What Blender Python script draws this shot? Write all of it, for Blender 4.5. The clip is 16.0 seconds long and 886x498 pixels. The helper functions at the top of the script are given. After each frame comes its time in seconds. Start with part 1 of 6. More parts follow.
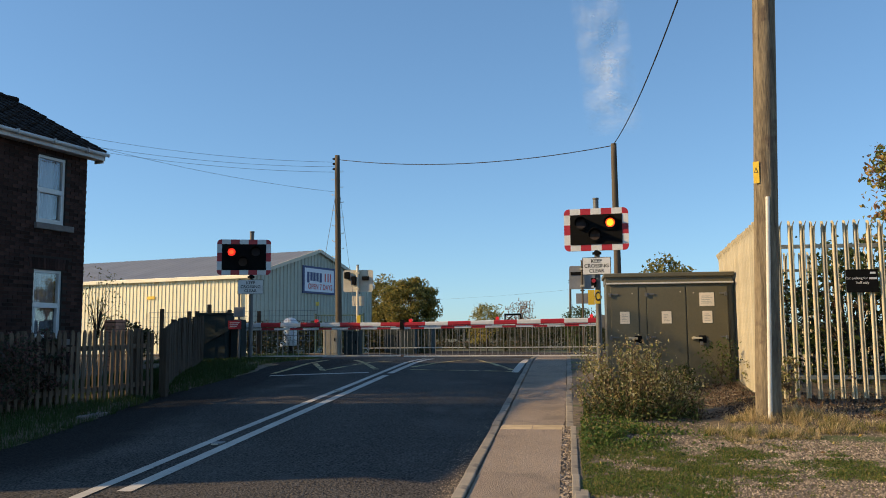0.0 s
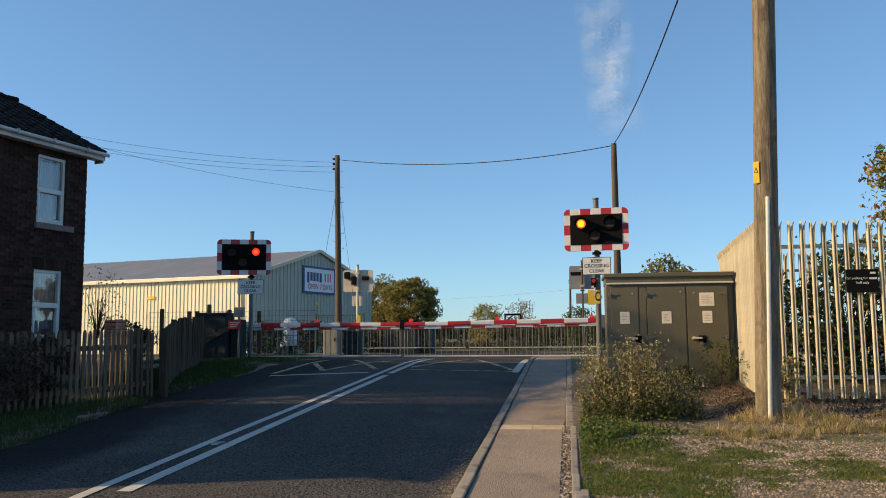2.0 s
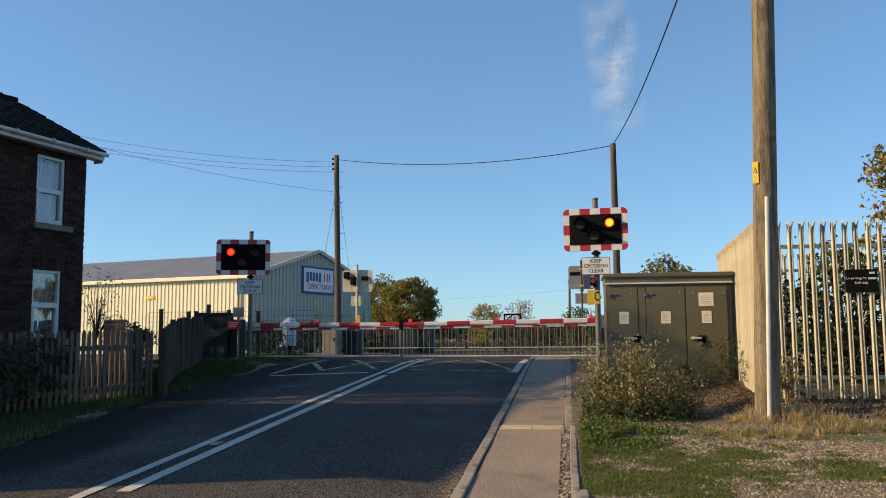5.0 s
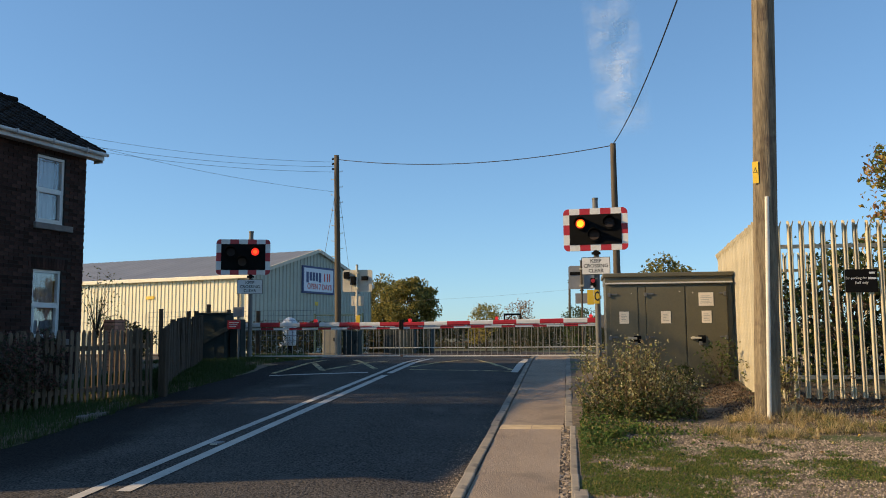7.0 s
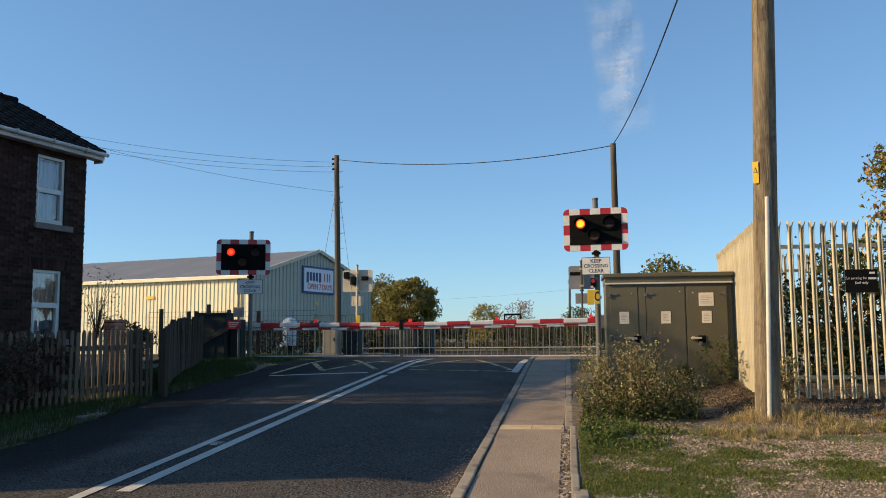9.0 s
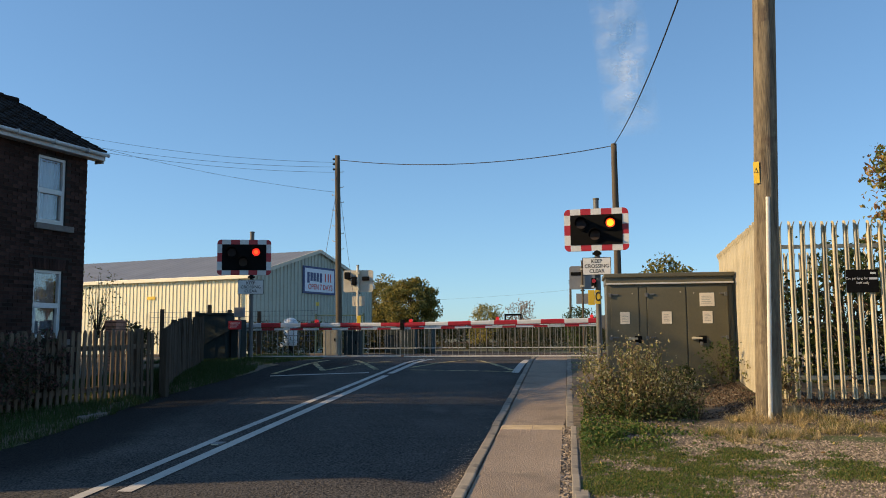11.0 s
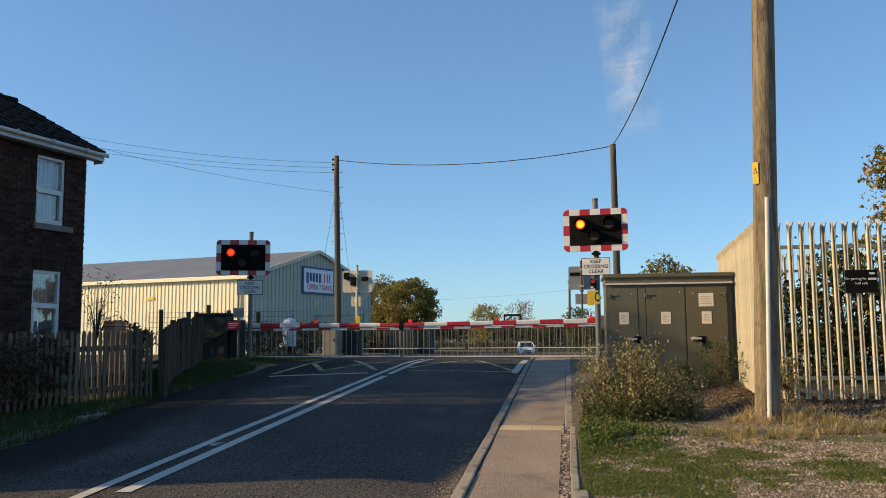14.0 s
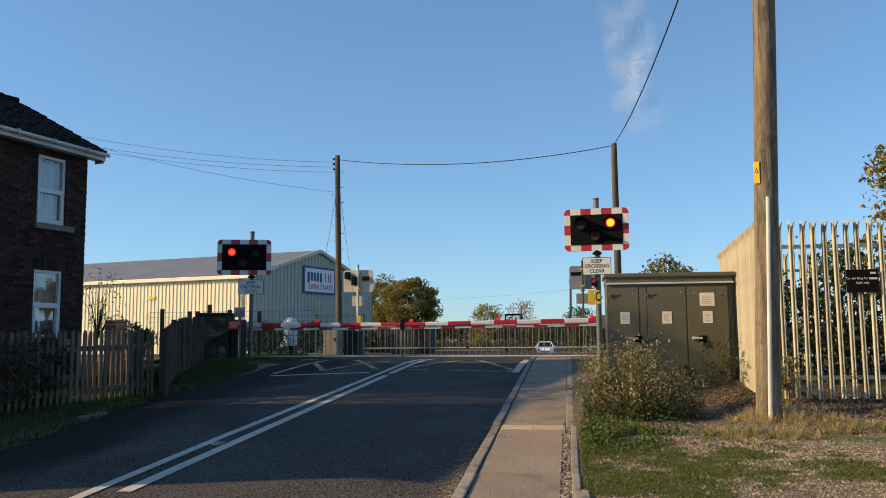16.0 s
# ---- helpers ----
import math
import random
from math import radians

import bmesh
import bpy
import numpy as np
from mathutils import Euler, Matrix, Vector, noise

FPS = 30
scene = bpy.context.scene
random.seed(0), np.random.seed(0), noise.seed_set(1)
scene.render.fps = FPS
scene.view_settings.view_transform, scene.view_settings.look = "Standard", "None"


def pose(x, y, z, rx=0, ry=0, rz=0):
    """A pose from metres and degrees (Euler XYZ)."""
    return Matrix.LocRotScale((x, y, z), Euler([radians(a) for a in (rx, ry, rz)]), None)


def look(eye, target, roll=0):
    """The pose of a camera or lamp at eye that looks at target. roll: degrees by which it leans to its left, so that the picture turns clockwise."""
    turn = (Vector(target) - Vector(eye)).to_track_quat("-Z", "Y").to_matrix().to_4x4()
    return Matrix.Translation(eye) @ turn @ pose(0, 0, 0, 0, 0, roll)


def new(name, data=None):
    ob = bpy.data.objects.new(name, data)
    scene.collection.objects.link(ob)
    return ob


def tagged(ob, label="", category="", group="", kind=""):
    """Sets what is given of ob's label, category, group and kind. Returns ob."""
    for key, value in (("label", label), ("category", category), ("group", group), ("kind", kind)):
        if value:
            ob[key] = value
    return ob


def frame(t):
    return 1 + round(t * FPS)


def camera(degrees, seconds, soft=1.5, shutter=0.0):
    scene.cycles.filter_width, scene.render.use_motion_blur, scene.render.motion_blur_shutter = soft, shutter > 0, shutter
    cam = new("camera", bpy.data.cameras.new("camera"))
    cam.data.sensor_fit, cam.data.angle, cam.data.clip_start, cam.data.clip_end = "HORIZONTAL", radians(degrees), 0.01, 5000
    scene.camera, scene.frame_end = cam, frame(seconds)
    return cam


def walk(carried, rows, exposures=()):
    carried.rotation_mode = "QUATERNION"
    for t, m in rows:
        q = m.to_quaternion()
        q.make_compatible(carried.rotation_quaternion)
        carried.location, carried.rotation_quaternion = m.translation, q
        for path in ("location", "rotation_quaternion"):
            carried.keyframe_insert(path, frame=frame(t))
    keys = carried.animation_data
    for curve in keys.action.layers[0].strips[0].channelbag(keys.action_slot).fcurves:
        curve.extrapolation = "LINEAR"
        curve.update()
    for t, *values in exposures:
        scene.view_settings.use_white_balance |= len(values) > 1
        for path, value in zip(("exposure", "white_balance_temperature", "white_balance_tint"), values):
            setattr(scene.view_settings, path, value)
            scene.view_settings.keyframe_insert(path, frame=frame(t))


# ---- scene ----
cam = camera(56.0, 16.0, soft=0.95)
EYE = Vector((0.0, 0.0, 1.65))


def aim(dx, dy):
    """The hand-held pose: dx, dy are small sways in thousandths of the view."""
    yaw, pitch = radians(8.5) + dx / 1474.0, math.atan(151 / 1474.0) + dy / 1474.0
    d = Vector((-math.sin(yaw) * math.cos(pitch), math.cos(yaw) * math.cos(pitch), math.sin(pitch)))
    return look(EYE, EYE + d, -0.46)


SWAY = [(0.0, 0, 0), (0.5, 0, 0), (1.0, 0, 0), (1.5, -0.3, 0), (2.0, 0, 0), (2.5, -0.1, 0), (3.0, -1.2, 0), (3.5, -2.7, 0),
        (4.0, -2.2, 0), (5.2, -1.0, 0), (6.5, -0.2, 0), (7.0, -1.2, -0.2), (7.5, -1.2, 0), (8.0, -1.2, 0), (8.5, -1.2, 0),
        (9.0, -1.0, 0), (10.2, 0, 0.2), (11.5, 0.7, 0.4), (12.0, 1.2, 0.2), (12.5, 0.2, 0.2), (13.0, -1.3, 0.3),
        (13.5, -1.4, 0.8), (14.0, -1.2, 0.9), (14.5, -0.8, 0.7), (15.0, 0, 0), (15.5, 0, 0), (16.0, 0.5, 0.2)]
walk(cam, [(t, aim(dx, dy)) for t, dx, dy in SWAY])

# ---- light ----
SUN_HEADING, SUN_HEIGHT = 254.5, 24.3
world = bpy.data.worlds.new("world")
scene.world = world
world.use_nodes = True
wn = world.node_tree
sky = wn.nodes.new("ShaderNodeTexSky")
sky.sky_type, sky.sun_disc = "NISHITA", False
sky.sun_elevation, sky.sun_rotation = radians(SUN_HEIGHT), radians(SUN_HEADING)
sky.air_density, sky.dust_density, sky.ozone_density = 0.85, 0.2, 2.5
tint = wn.nodes.new("ShaderNodeMixRGB")
tint.blend_type = "MULTIPLY"
tint.inputs[0].default_value, tint.inputs[2].default_value = 1.0, (1.03, 1.43, 1.74, 1)
soft = wn.nodes.new("ShaderNodeGamma")
soft.inputs[1].default_value = 0.7
wn.links.new(sky.outputs[0], soft.inputs[0])
wn.links.new(soft.outputs[0], tint.inputs[1])
wn.links.new(tint.outputs[0], wn.nodes["Background"].inputs[0])
wn.nodes["Background"].inputs[1].default_value = 0.15
sun = new("sun", bpy.data.lights.new("sun", "SUN"))
sun.data.energy, sun.data.angle, sun.data.color = 6.6, radians(0.5), (1.0, 0.725, 0.385)
sh, se = radians(SUN_HEADING), radians(SUN_HEIGHT)
SUN_DIR = Vector((math.sin(sh) * math.cos(se), math.cos(sh) * math.cos(se), math.sin(se)))
sun.matrix_world = look(SUN_DIR * 60, (0, 0, 0))
scene.view_settings.exposure = 0.0

# ---- materials ----


def mat(name, c1, c2=None, rough=0.7, metal=0.0, scale=8.0, fine=60.0, bump=0.15, wear=None, wear_at=0.62, wear_scale=3.0,
        rnd=0.0, island=0.0, stretch=(1, 1, 1), depth=0.01, coarse=0.6):
    """A surface with variation at two scales, relief, and worn patches of a second colour."""
    m = bpy.data.materials.new(name)
    m.use_nodes = True
    nt = m.node_tree
    N, L = nt.nodes.new, nt.links.new
    b = nt.nodes["Principled BSDF"]
    tc = N("ShaderNodeTexCoord")
    mp = N("ShaderNodeMapping")
    mp.inputs["Scale"].default_value = stretch
    L(tc.outputs["Object"], mp.inputs[0])
    n1, n2 = N("ShaderNodeTexNoise"), N("ShaderNodeTexNoise")
    n1.inputs["Scale"].default_value, n2.inputs["Scale"].default_value = scale, fine
    n1.inputs["Detail"].default_value = 5
    L(mp.outputs[0], n1.inputs[0]), L(mp.outputs[0], n2.inputs[0])
    c2 = c2 or tuple(v * 0.7 for v in c1)
    mx = N("ShaderNodeMath")
    mx.operation = "MULTIPLY_ADD"
    mx.inputs[1].default_value = coarse
    h = N("ShaderNodeMath")
    h.operation = "MULTIPLY"
    h.inputs[1].default_value = 1 - coarse
    L(n2.outputs[0], h.inputs[0])
    L(n1.outputs[0], mx.inputs[0]), L(h.outputs[0], mx.inputs[2])
    ramp = N("ShaderNodeValToRGB")
    ramp.color_ramp.elements[0].position, ramp.color_ramp.elements[1].position = 0.36, 0.64
    ramp.color_ramp.elements[0].color, ramp.color_ramp.elements[1].color = (*c2, 1), (*c1, 1)
    L(mx.outputs[0], ramp.inputs[0])
    col = ramp.outputs[0]
    if wear:
        n3 = N("ShaderNodeTexNoise")
        n3.inputs["Scale"].default_value, n3.inputs["Detail"].default_value = wear_scale, 8
        L(tc.outputs["Object"], n3.inputs[0])
        r3 = N("ShaderNodeValToRGB")
        r3.color_ramp.elements[0].position, r3.color_ramp.elements[1].position = wear_at - 0.05, wear_at + 0.06
        L(n3.outputs[0], r3.inputs[0])
        mw = N("ShaderNodeMixRGB")
        mw.inputs[2].default_value = (*wear, 1)
        L(r3.outputs[0], mw.inputs[0]), L(col, mw.inputs[1])
        col = mw.outputs[0]
    if rnd or island:
        hs = N("ShaderNodeHueSaturation")
        src = N("ShaderNodeObjectInfo").outputs["Random"] if rnd else N("ShaderNodeNewGeometry").outputs["Random Per Island"]
        mr = N("ShaderNodeMapRange")
        k = rnd or island
        mr.inputs[3].default_value, mr.inputs[4].default_value = 1 - k, 1 + k
        L(src, mr.inputs[0]), L(mr.outputs[0], hs.inputs["Value"]), L(col, hs.inputs["Color"])
        col = hs.outputs[0]
    L(col, b.inputs["Base Color"])
    b.inputs["Roughness"].default_value, b.inputs["Metallic"].default_value = rough, metal
    if rough > 0.78:
        b.inputs["Specular IOR Level"].default_value = 0.15
    if bump:
        bp = N("ShaderNodeBump")
        bp.inputs["Strength"].default_value, bp.inputs["Distance"].default_value = bump, depth
        L(n2.outputs[0], bp.inputs["Height"]), L(bp.outputs[0], b.inputs["Normal"])
    return m


def glow(name, colour, strength):
    m = bpy.data.materials.new(name)
    m.use_nodes = True
    b = m.node_tree.nodes["Principled BSDF"]
    b.inputs["Base Color"].default_value = (*colour, 1)
    b.inputs["Emission Color"].default_value, b.inputs["Emission Strength"].default_value = (*colour, 1), strength
    return m


def leafy(name, colours, through_light=0.35):
    """Leaves: each clump its own tint, some light passing through."""
    m = bpy.data.materials.new(name)
    m.use_nodes = True
    nt = m.node_tree
    N, L = nt.nodes.new, nt.links.new
    g = N("ShaderNodeNewGeometry")
    ramp = N("ShaderNodeValToRGB")
    ramp.color_ramp.interpolation = "CONSTANT"
    els = ramp.color_ramp.elements
    for i, c in enumerate(colours):
        e = els[i] if i < 2 else els.new(i / len(colours))
        e.position, e.color = i / len(colours), (*c, 1)
    L(g.outputs["Random Per Island"], ramp.inputs[0])
    b = nt.nodes["Principled BSDF"]
    b.inputs["Roughness"].default_value = 0.6
    b.inputs["Specular IOR Level"].default_value = 0.25
    L(ramp.outputs[0], b.inputs["Base Color"])
    tr, mx = N("ShaderNodeBsdfTranslucent"), N("ShaderNodeMixShader")
    mx.inputs[0].default_value = through_light
    L(ramp.outputs[0], tr.inputs[0]), L(b.outputs[0], mx.inputs[1]), L(tr.outputs[0], mx.inputs[2])
    L(mx.outputs[0], nt.nodes["Material Output"].inputs[0])
    return m


def pane_glass(name, clear):
    m = bpy.data.materials.new(name)
    m.use_nodes = True
    nt = m.node_tree
    N, L = nt.nodes.new, nt.links.new
    gl, tr, mx = N("ShaderNodeBsdfGlossy"), N("ShaderNodeBsdfTransparent"), N("ShaderNodeMixShader")
    gl.inputs["Roughness"].default_value = 0.02
    tr.inputs[0].default_value = (clear, clear, clear * 1.02, 1)
    mx.inputs[0].default_value = 0.13
    L(tr.outputs[0], mx.inputs[1]), L(gl.outputs[0], mx.inputs[2])
    L(mx.outputs[0], nt.nodes["Material Output"].inputs[0])
    return m


M = dict(
    asphalt=mat("asphalt", (0.118, 0.104, 0.09), (0.008, 0.007, 0.007), 0.88, scale=0.9, fine=42, bump=1.0, wear=(0.095, 0.084, 0.072), wear_at=0.66, wear_scale=0.8, depth=0.02, coarse=0.2),
    pavement=mat("pavement_asphalt", (0.41, 0.32, 0.24), (0.18, 0.138, 0.105), 0.9, scale=1.2, fine=95, bump=1.0, wear=(0.22, 0.175, 0.135), wear_at=0.64, wear_scale=1.6, depth=0.01, coarse=0.2),
    crumble=mat("crumbled_edge", (0.10, 0.085, 0.07), (0.035, 0.03, 0.026), 0.95, scale=9, fine=60, bump=0.9, wear=(0.34, 0.32, 0.29), wear_at=0.6, wear_scale=6),
    kerb=mat("kerb_concrete", (0.33, 0.285, 0.225), (0.22, 0.19, 0.155), 0.9, scale=4, fine=90, bump=0.4, wear=(0.12, 0.11, 0.1), wear_at=0.62, rnd=0.15),
    # cream box paint with shade put into it as a duller grey-buff
    box_shade=mat("shaded_cream_paint", (0.27, 0.25, 0.20), (0.19, 0.175, 0.14), 0.6, scale=3, fine=40, bump=0.1),
    slab=mat("buff_slab", (0.58, 0.44, 0.27), (0.40, 0.30, 0.18), 0.9, scale=5, fine=80, bump=0.3, rnd=0.12),
    white_line=mat("road_paint", (0.53, 0.485, 0.42), (0.38, 0.35, 0.305), 0.7, scale=3, fine=60, bump=0.4, wear=(0.16, 0.15, 0.14), wear_at=0.68, wear_scale=14),
    yellow_line=mat("yellow_road_paint", (0.52, 0.44, 0.22), (0.36, 0.30, 0.16), 0.8, scale=3, fine=60, bump=0.4, wear=(0.06, 0.06, 0.055), wear_at=0.53, wear_scale=6),
    brick=mat("dark_brick", (0.064, 0.031, 0.023), (0.025, 0.016, 0.015), 0.9, scale=2, fine=50, bump=0.4, rnd=0.45),
    brick_rest=mat("dark_brick_rest", (0.064, 0.031, 0.023), (0.025, 0.016, 0.015), 0.9, scale=2, fine=50, bump=0.4, island=0.45),
    mortar=mat("mortar", (0.05, 0.04, 0.035), (0.03, 0.025, 0.023), 0.95, scale=6, fine=90),
    orange_brick=mat("orange_brick", (0.62, 0.29, 0.19), (0.50, 0.22, 0.14), 0.9, scale=5, fine=60, rnd=0.25),
    tile=mat("roof_tile", (0.027, 0.020, 0.017), (0.012, 0.010, 0.009), 0.95, scale=3, fine=40, bump=0.4, rnd=0.3, wear=(0.045, 0.038, 0.026), wear_at=0.68),
    tile_rest=mat("roof_tile_rest", (0.022, 0.017, 0.015), (0.010, 0.008, 0.008), 0.95, scale=3, fine=40, bump=0.4, island=0.3),
    upvc=mat("white_upvc", (0.62, 0.61, 0.59), (0.52, 0.51, 0.49), 0.35, scale=3, fine=30, bump=0.03),
    fascia=mat("white_fascia", (0.55, 0.53, 0.51), (0.4, 0.39, 0.38), 0.5, scale=2, fine=25, bump=0.05, wear=(0.35, 0.34, 0.32), wear_at=0.66),
    stone=mat("stone_sill", (0.22, 0.19, 0.17), (0.15, 0.13, 0.12), 0.9, scale=5, fine=60, bump=0.3),
    curtain=mat("net_curtain", (0.33, 0.34, 0.35), (0.17, 0.175, 0.18), 0.9, scale=0.8, fine=14, bump=0.1, stretch=(5, 5, 0.3)),
    room=mat("dim_room", (0.14, 0.13, 0.12), (0.1, 0.09, 0.09), 0.9, scale=2),
    glass=pane_glass("window_glass", 0.92),
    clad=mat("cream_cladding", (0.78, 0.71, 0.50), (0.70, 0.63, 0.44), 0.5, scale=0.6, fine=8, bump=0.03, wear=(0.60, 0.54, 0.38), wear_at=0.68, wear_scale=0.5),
    # gable end sheet: darker and greyer than the cream of the side wall
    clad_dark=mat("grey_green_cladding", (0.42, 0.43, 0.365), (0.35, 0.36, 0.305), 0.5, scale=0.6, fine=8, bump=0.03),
    metal_roof=mat("grey_metal_roof", (0.195, 0.20, 0.215), (0.14, 0.145, 0.16), 0.55, scale=0.35, fine=6, bump=0.04, stretch=(1, 0.3, 1)),
    trim=mat("cream_trim", (0.80, 0.74, 0.58), (0.7, 0.64, 0.5), 0.5, scale=1, fine=10, bump=0.02),
    olive=mat("olive_paint", (0.138, 0.120, 0.070), (0.112, 0.097, 0.057), 0.45, scale=1.5, fine=40, bump=0.05, wear=(0.15, 0.125, 0.075), wear_at=0.67, wear_scale=2.2),
    bar_steel=mat("dull_steel_bars", (0.27, 0.255, 0.225), (0.2, 0.19, 0.17), 0.6, 0.2, scale=4, fine=40, bump=0.05, rnd=0.2),
    galv=mat("galvanised_steel", (0.57, 0.50, 0.355), (0.46, 0.40, 0.285), 0.6, 0.0, scale=4, fine=40, bump=0.08, rnd=0.1),
    post_grey=mat("grey_post_paint", (0.14, 0.138, 0.13), (0.105, 0.104, 0.10), 0.5, scale=4, fine=40, bump=0.06),
    cream=mat("cream_back_paint", (0.62, 0.56, 0.44), (0.5, 0.45, 0.36), 0.6, scale=3, fine=30, bump=0.05),
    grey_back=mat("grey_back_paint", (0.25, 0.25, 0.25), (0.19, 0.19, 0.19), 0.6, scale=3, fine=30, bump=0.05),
    wood=mat("weathered_pole_wood", (0.275, 0.222, 0.15), (0.085, 0.068, 0.05), 0.85, scale=3, fine=18, bump=0.6, stretch=(6, 6, 0.5), wear=(0.13, 0.10, 0.075), wear_at=0.62, wear_scale=5, depth=0.02),
    wood_far=mat("brown_pole_wood", (0.13, 0.105, 0.075), (0.075, 0.06, 0.045), 0.85, scale=3, fine=18, bump=0.4, stretch=(6, 6, 0.5)),
    picket=mat("weathered_picket_wood", (0.165, 0.12, 0.082), (0.09, 0.066, 0.048), 0.9, scale=4, fine=22, bump=0.4, stretch=(6, 6, 0.6), rnd=0.35),
    board=mat("close_board_wood", (0.092, 0.068, 0.048), (0.052, 0.039, 0.029), 0.9, scale=4, fine=22, bump=0.4, stretch=(6, 6, 0.6), rnd=0.3),
    red=mat("red_reflective", (0.46, 0.02, 0.028), (0.36, 0.016, 0.022), 0.4, scale=4, fine=40, bump=0.04),
    white=mat("white_reflective", (0.72, 0.71, 0.69), (0.6, 0.59, 0.57), 0.45, scale=4, fine=40, bump=0.04, wear=(0.5, 0.48, 0.44), wear_at=0.66),
    black=mat("matt_black", (0.008, 0.008, 0.008), (0.005, 0.005, 0.005), 0.95, scale=6, fine=50, bump=0.05),
    ink=mat("black_ink", (0.02, 0.02, 0.02), (0.015, 0.015, 0.015), 0.6, bump=0),
    dark_lens=mat("dark_lens", (0.02, 0.009, 0.008), (0.013, 0.007, 0.007), 0.7, scale=20, fine=90, bump=0.2),
    amber_lens=mat("amber_lens", (0.045, 0.022, 0.01), (0.03, 0.015, 0.008), 0.7, scale=20, fine=90, bump=0.2),
    hot=glow("lit_lamp_hot", (1.0, 0.50, 0.02), 1.6),
    hot_rim=glow("lit_lamp_rim", (1.0, 0.09, 0.01), 1.1),
    lit=glow("lit_lamp_red", (1.0, 0.028, 0.012), 1.0),
    lit_core=glow("lit_lamp_core", (1.0, 0.13, 0.02), 1.1),
    boom_lamp=glow("boom_lamp_red", (0.75, 0.025, 0.025), 0.4),
    yellow=mat("yellow_plate", (0.75, 0.50, 0.03), (0.66, 0.43, 0.03), 0.5, scale=5, fine=40, bump=0.03),
    note=mat("paper_notice", (0.86, 0.76, 0.60), (0.76, 0.66, 0.52), 0.7, scale=5, fine=40, bump=0.05),
    faint=mat("faint_print", (0.50, 0.44, 0.36), None, 0.7, bump=0),
    wire=mat("black_cable", (0.015, 0.016, 0.02), None, 0.6, bump=0),
    thin_wire=mat("grey_wire", (0.11, 0.13, 0.17), None, 0.5, bump=0),
    conduit=mat("pale_conduit", (0.68, 0.65, 0.58), (0.55, 0.52, 0.46), 0.35, scale=4, fine=30, bump=0.05),
    dark_green=mat("dark_green_paint", (0.038, 0.048, 0.046), (0.026, 0.034, 0.033), 0.82, scale=3, fine=30, bump=0.08, wear=(0.045, 0.05, 0.048), wear_at=0.68),
    green_paint=mat("green_fence_paint", (0.05, 0.09, 0.065), (0.035, 0.07, 0.05), 0.6, scale=4, fine=30, bump=0.05),
    dome=mat("white_plastic", (0.68, 0.69, 0.70), (0.58, 0.59, 0.60), 0.4, scale=3, fine=20, bump=0.03),
    sign_blue=mat("navy_sign", (0.03, 0.05, 0.16), (0.025, 0.04, 0.13), 0.5, scale=1, fine=10, bump=0.02),
    sign_white=mat("white_sign", (0.72, 0.74, 0.80), (0.64, 0.66, 0.72), 0.5, scale=1, fine=10, bump=0.02),
    sign_red=mat("red_print", (0.65, 0.08, 0.07), None, 0.5, bump=0),
    bark=mat("bark", (0.10, 0.075, 0.055), (0.05, 0.04, 0.03), 0.95, scale=6, fine=30, bump=0.6, stretch=(3, 3, 0.7)),
    stem=mat("brown_stems", (0.13, 0.09, 0.05), (0.07, 0.055, 0.03), 0.9, scale=6, fine=30),
    car_paint=mat("white_car_paint", (0.80, 0.81, 0.82), (0.76, 0.77, 0.78), 0.18, scale=2, fine=10, bump=0),
    car_glass=mat("dark_car_glass", (0.012, 0.016, 0.02), None, 0.06, bump=0),
    rubber=mat("rubber", (0.02, 0.02, 0.02), None, 0.85, scale=10, fine=60),
    alloy=mat("alloy", (0.5, 0.5, 0.52), None, 0.3, 0.9, bump=0),
    chrome=mat("headlight", (0.75, 0.76, 0.78), None, 0.08, 0.6, bump=0),
    rail=mat("rail_steel", (0.11, 0.075, 0.055), (0.07, 0.05, 0.04), 0.7, 0.3, scale=5, fine=40),
    deck=mat("crossing_rubber", (0.045, 0.045, 0.047), (0.03, 0.03, 0.032), 0.9, scale=3, fine=40, rnd=0.2),
    oak=leafy("oak_leaves", [(0.27, 0.235, 0.06), (0.17, 0.165, 0.045), (0.34, 0.265, 0.065), (0.10, 0.105, 0.035), (0.22, 0.18, 0.055)]),
    yellow_leaf=leafy("yellow_leaves", [(0.46, 0.35, 0.06), (0.36, 0.29, 0.06), (0.24, 0.21, 0.05), (0.15, 0.15, 0.045)]),
    rough_grass=leafy("yellowing_grass", [(0.26, 0.23, 0.075), (0.17, 0.18, 0.05), (0.36, 0.29, 0.11), (0.11, 0.13, 0.035)], 0.3),
    tangle=leafy("dark_tangle", [(0.06, 0.045, 0.028), (0.035, 0.035, 0.018), (0.10, 0.055, 0.035), (0.045, 0.05, 0.02)]),
    clover=leafy("clover_leaves", [(0.07, 0.125, 0.022), (0.05, 0.095, 0.018), (0.11, 0.15, 0.035), (0.19, 0.165, 0.055)], 0.3),
    ivy_leaf=leafy("ivy_leaves", [(0.10, 0.06, 0.05), (0.06, 0.065, 0.035), (0.15, 0.07, 0.06), (0.05, 0.045, 0.03)]),
    sapling_leaf=leafy("sapling_leaves", [(0.28, 0.25, 0.07), (0.16, 0.16, 0.05), (0.34, 0.27, 0.08), (0.10, 0.11, 0.04)]),
    brown_leaf=leafy("russet_leaves", [(0.27, 0.15, 0.08), (0.2, 0.115, 0.065), (0.33, 0.2, 0.1)]),
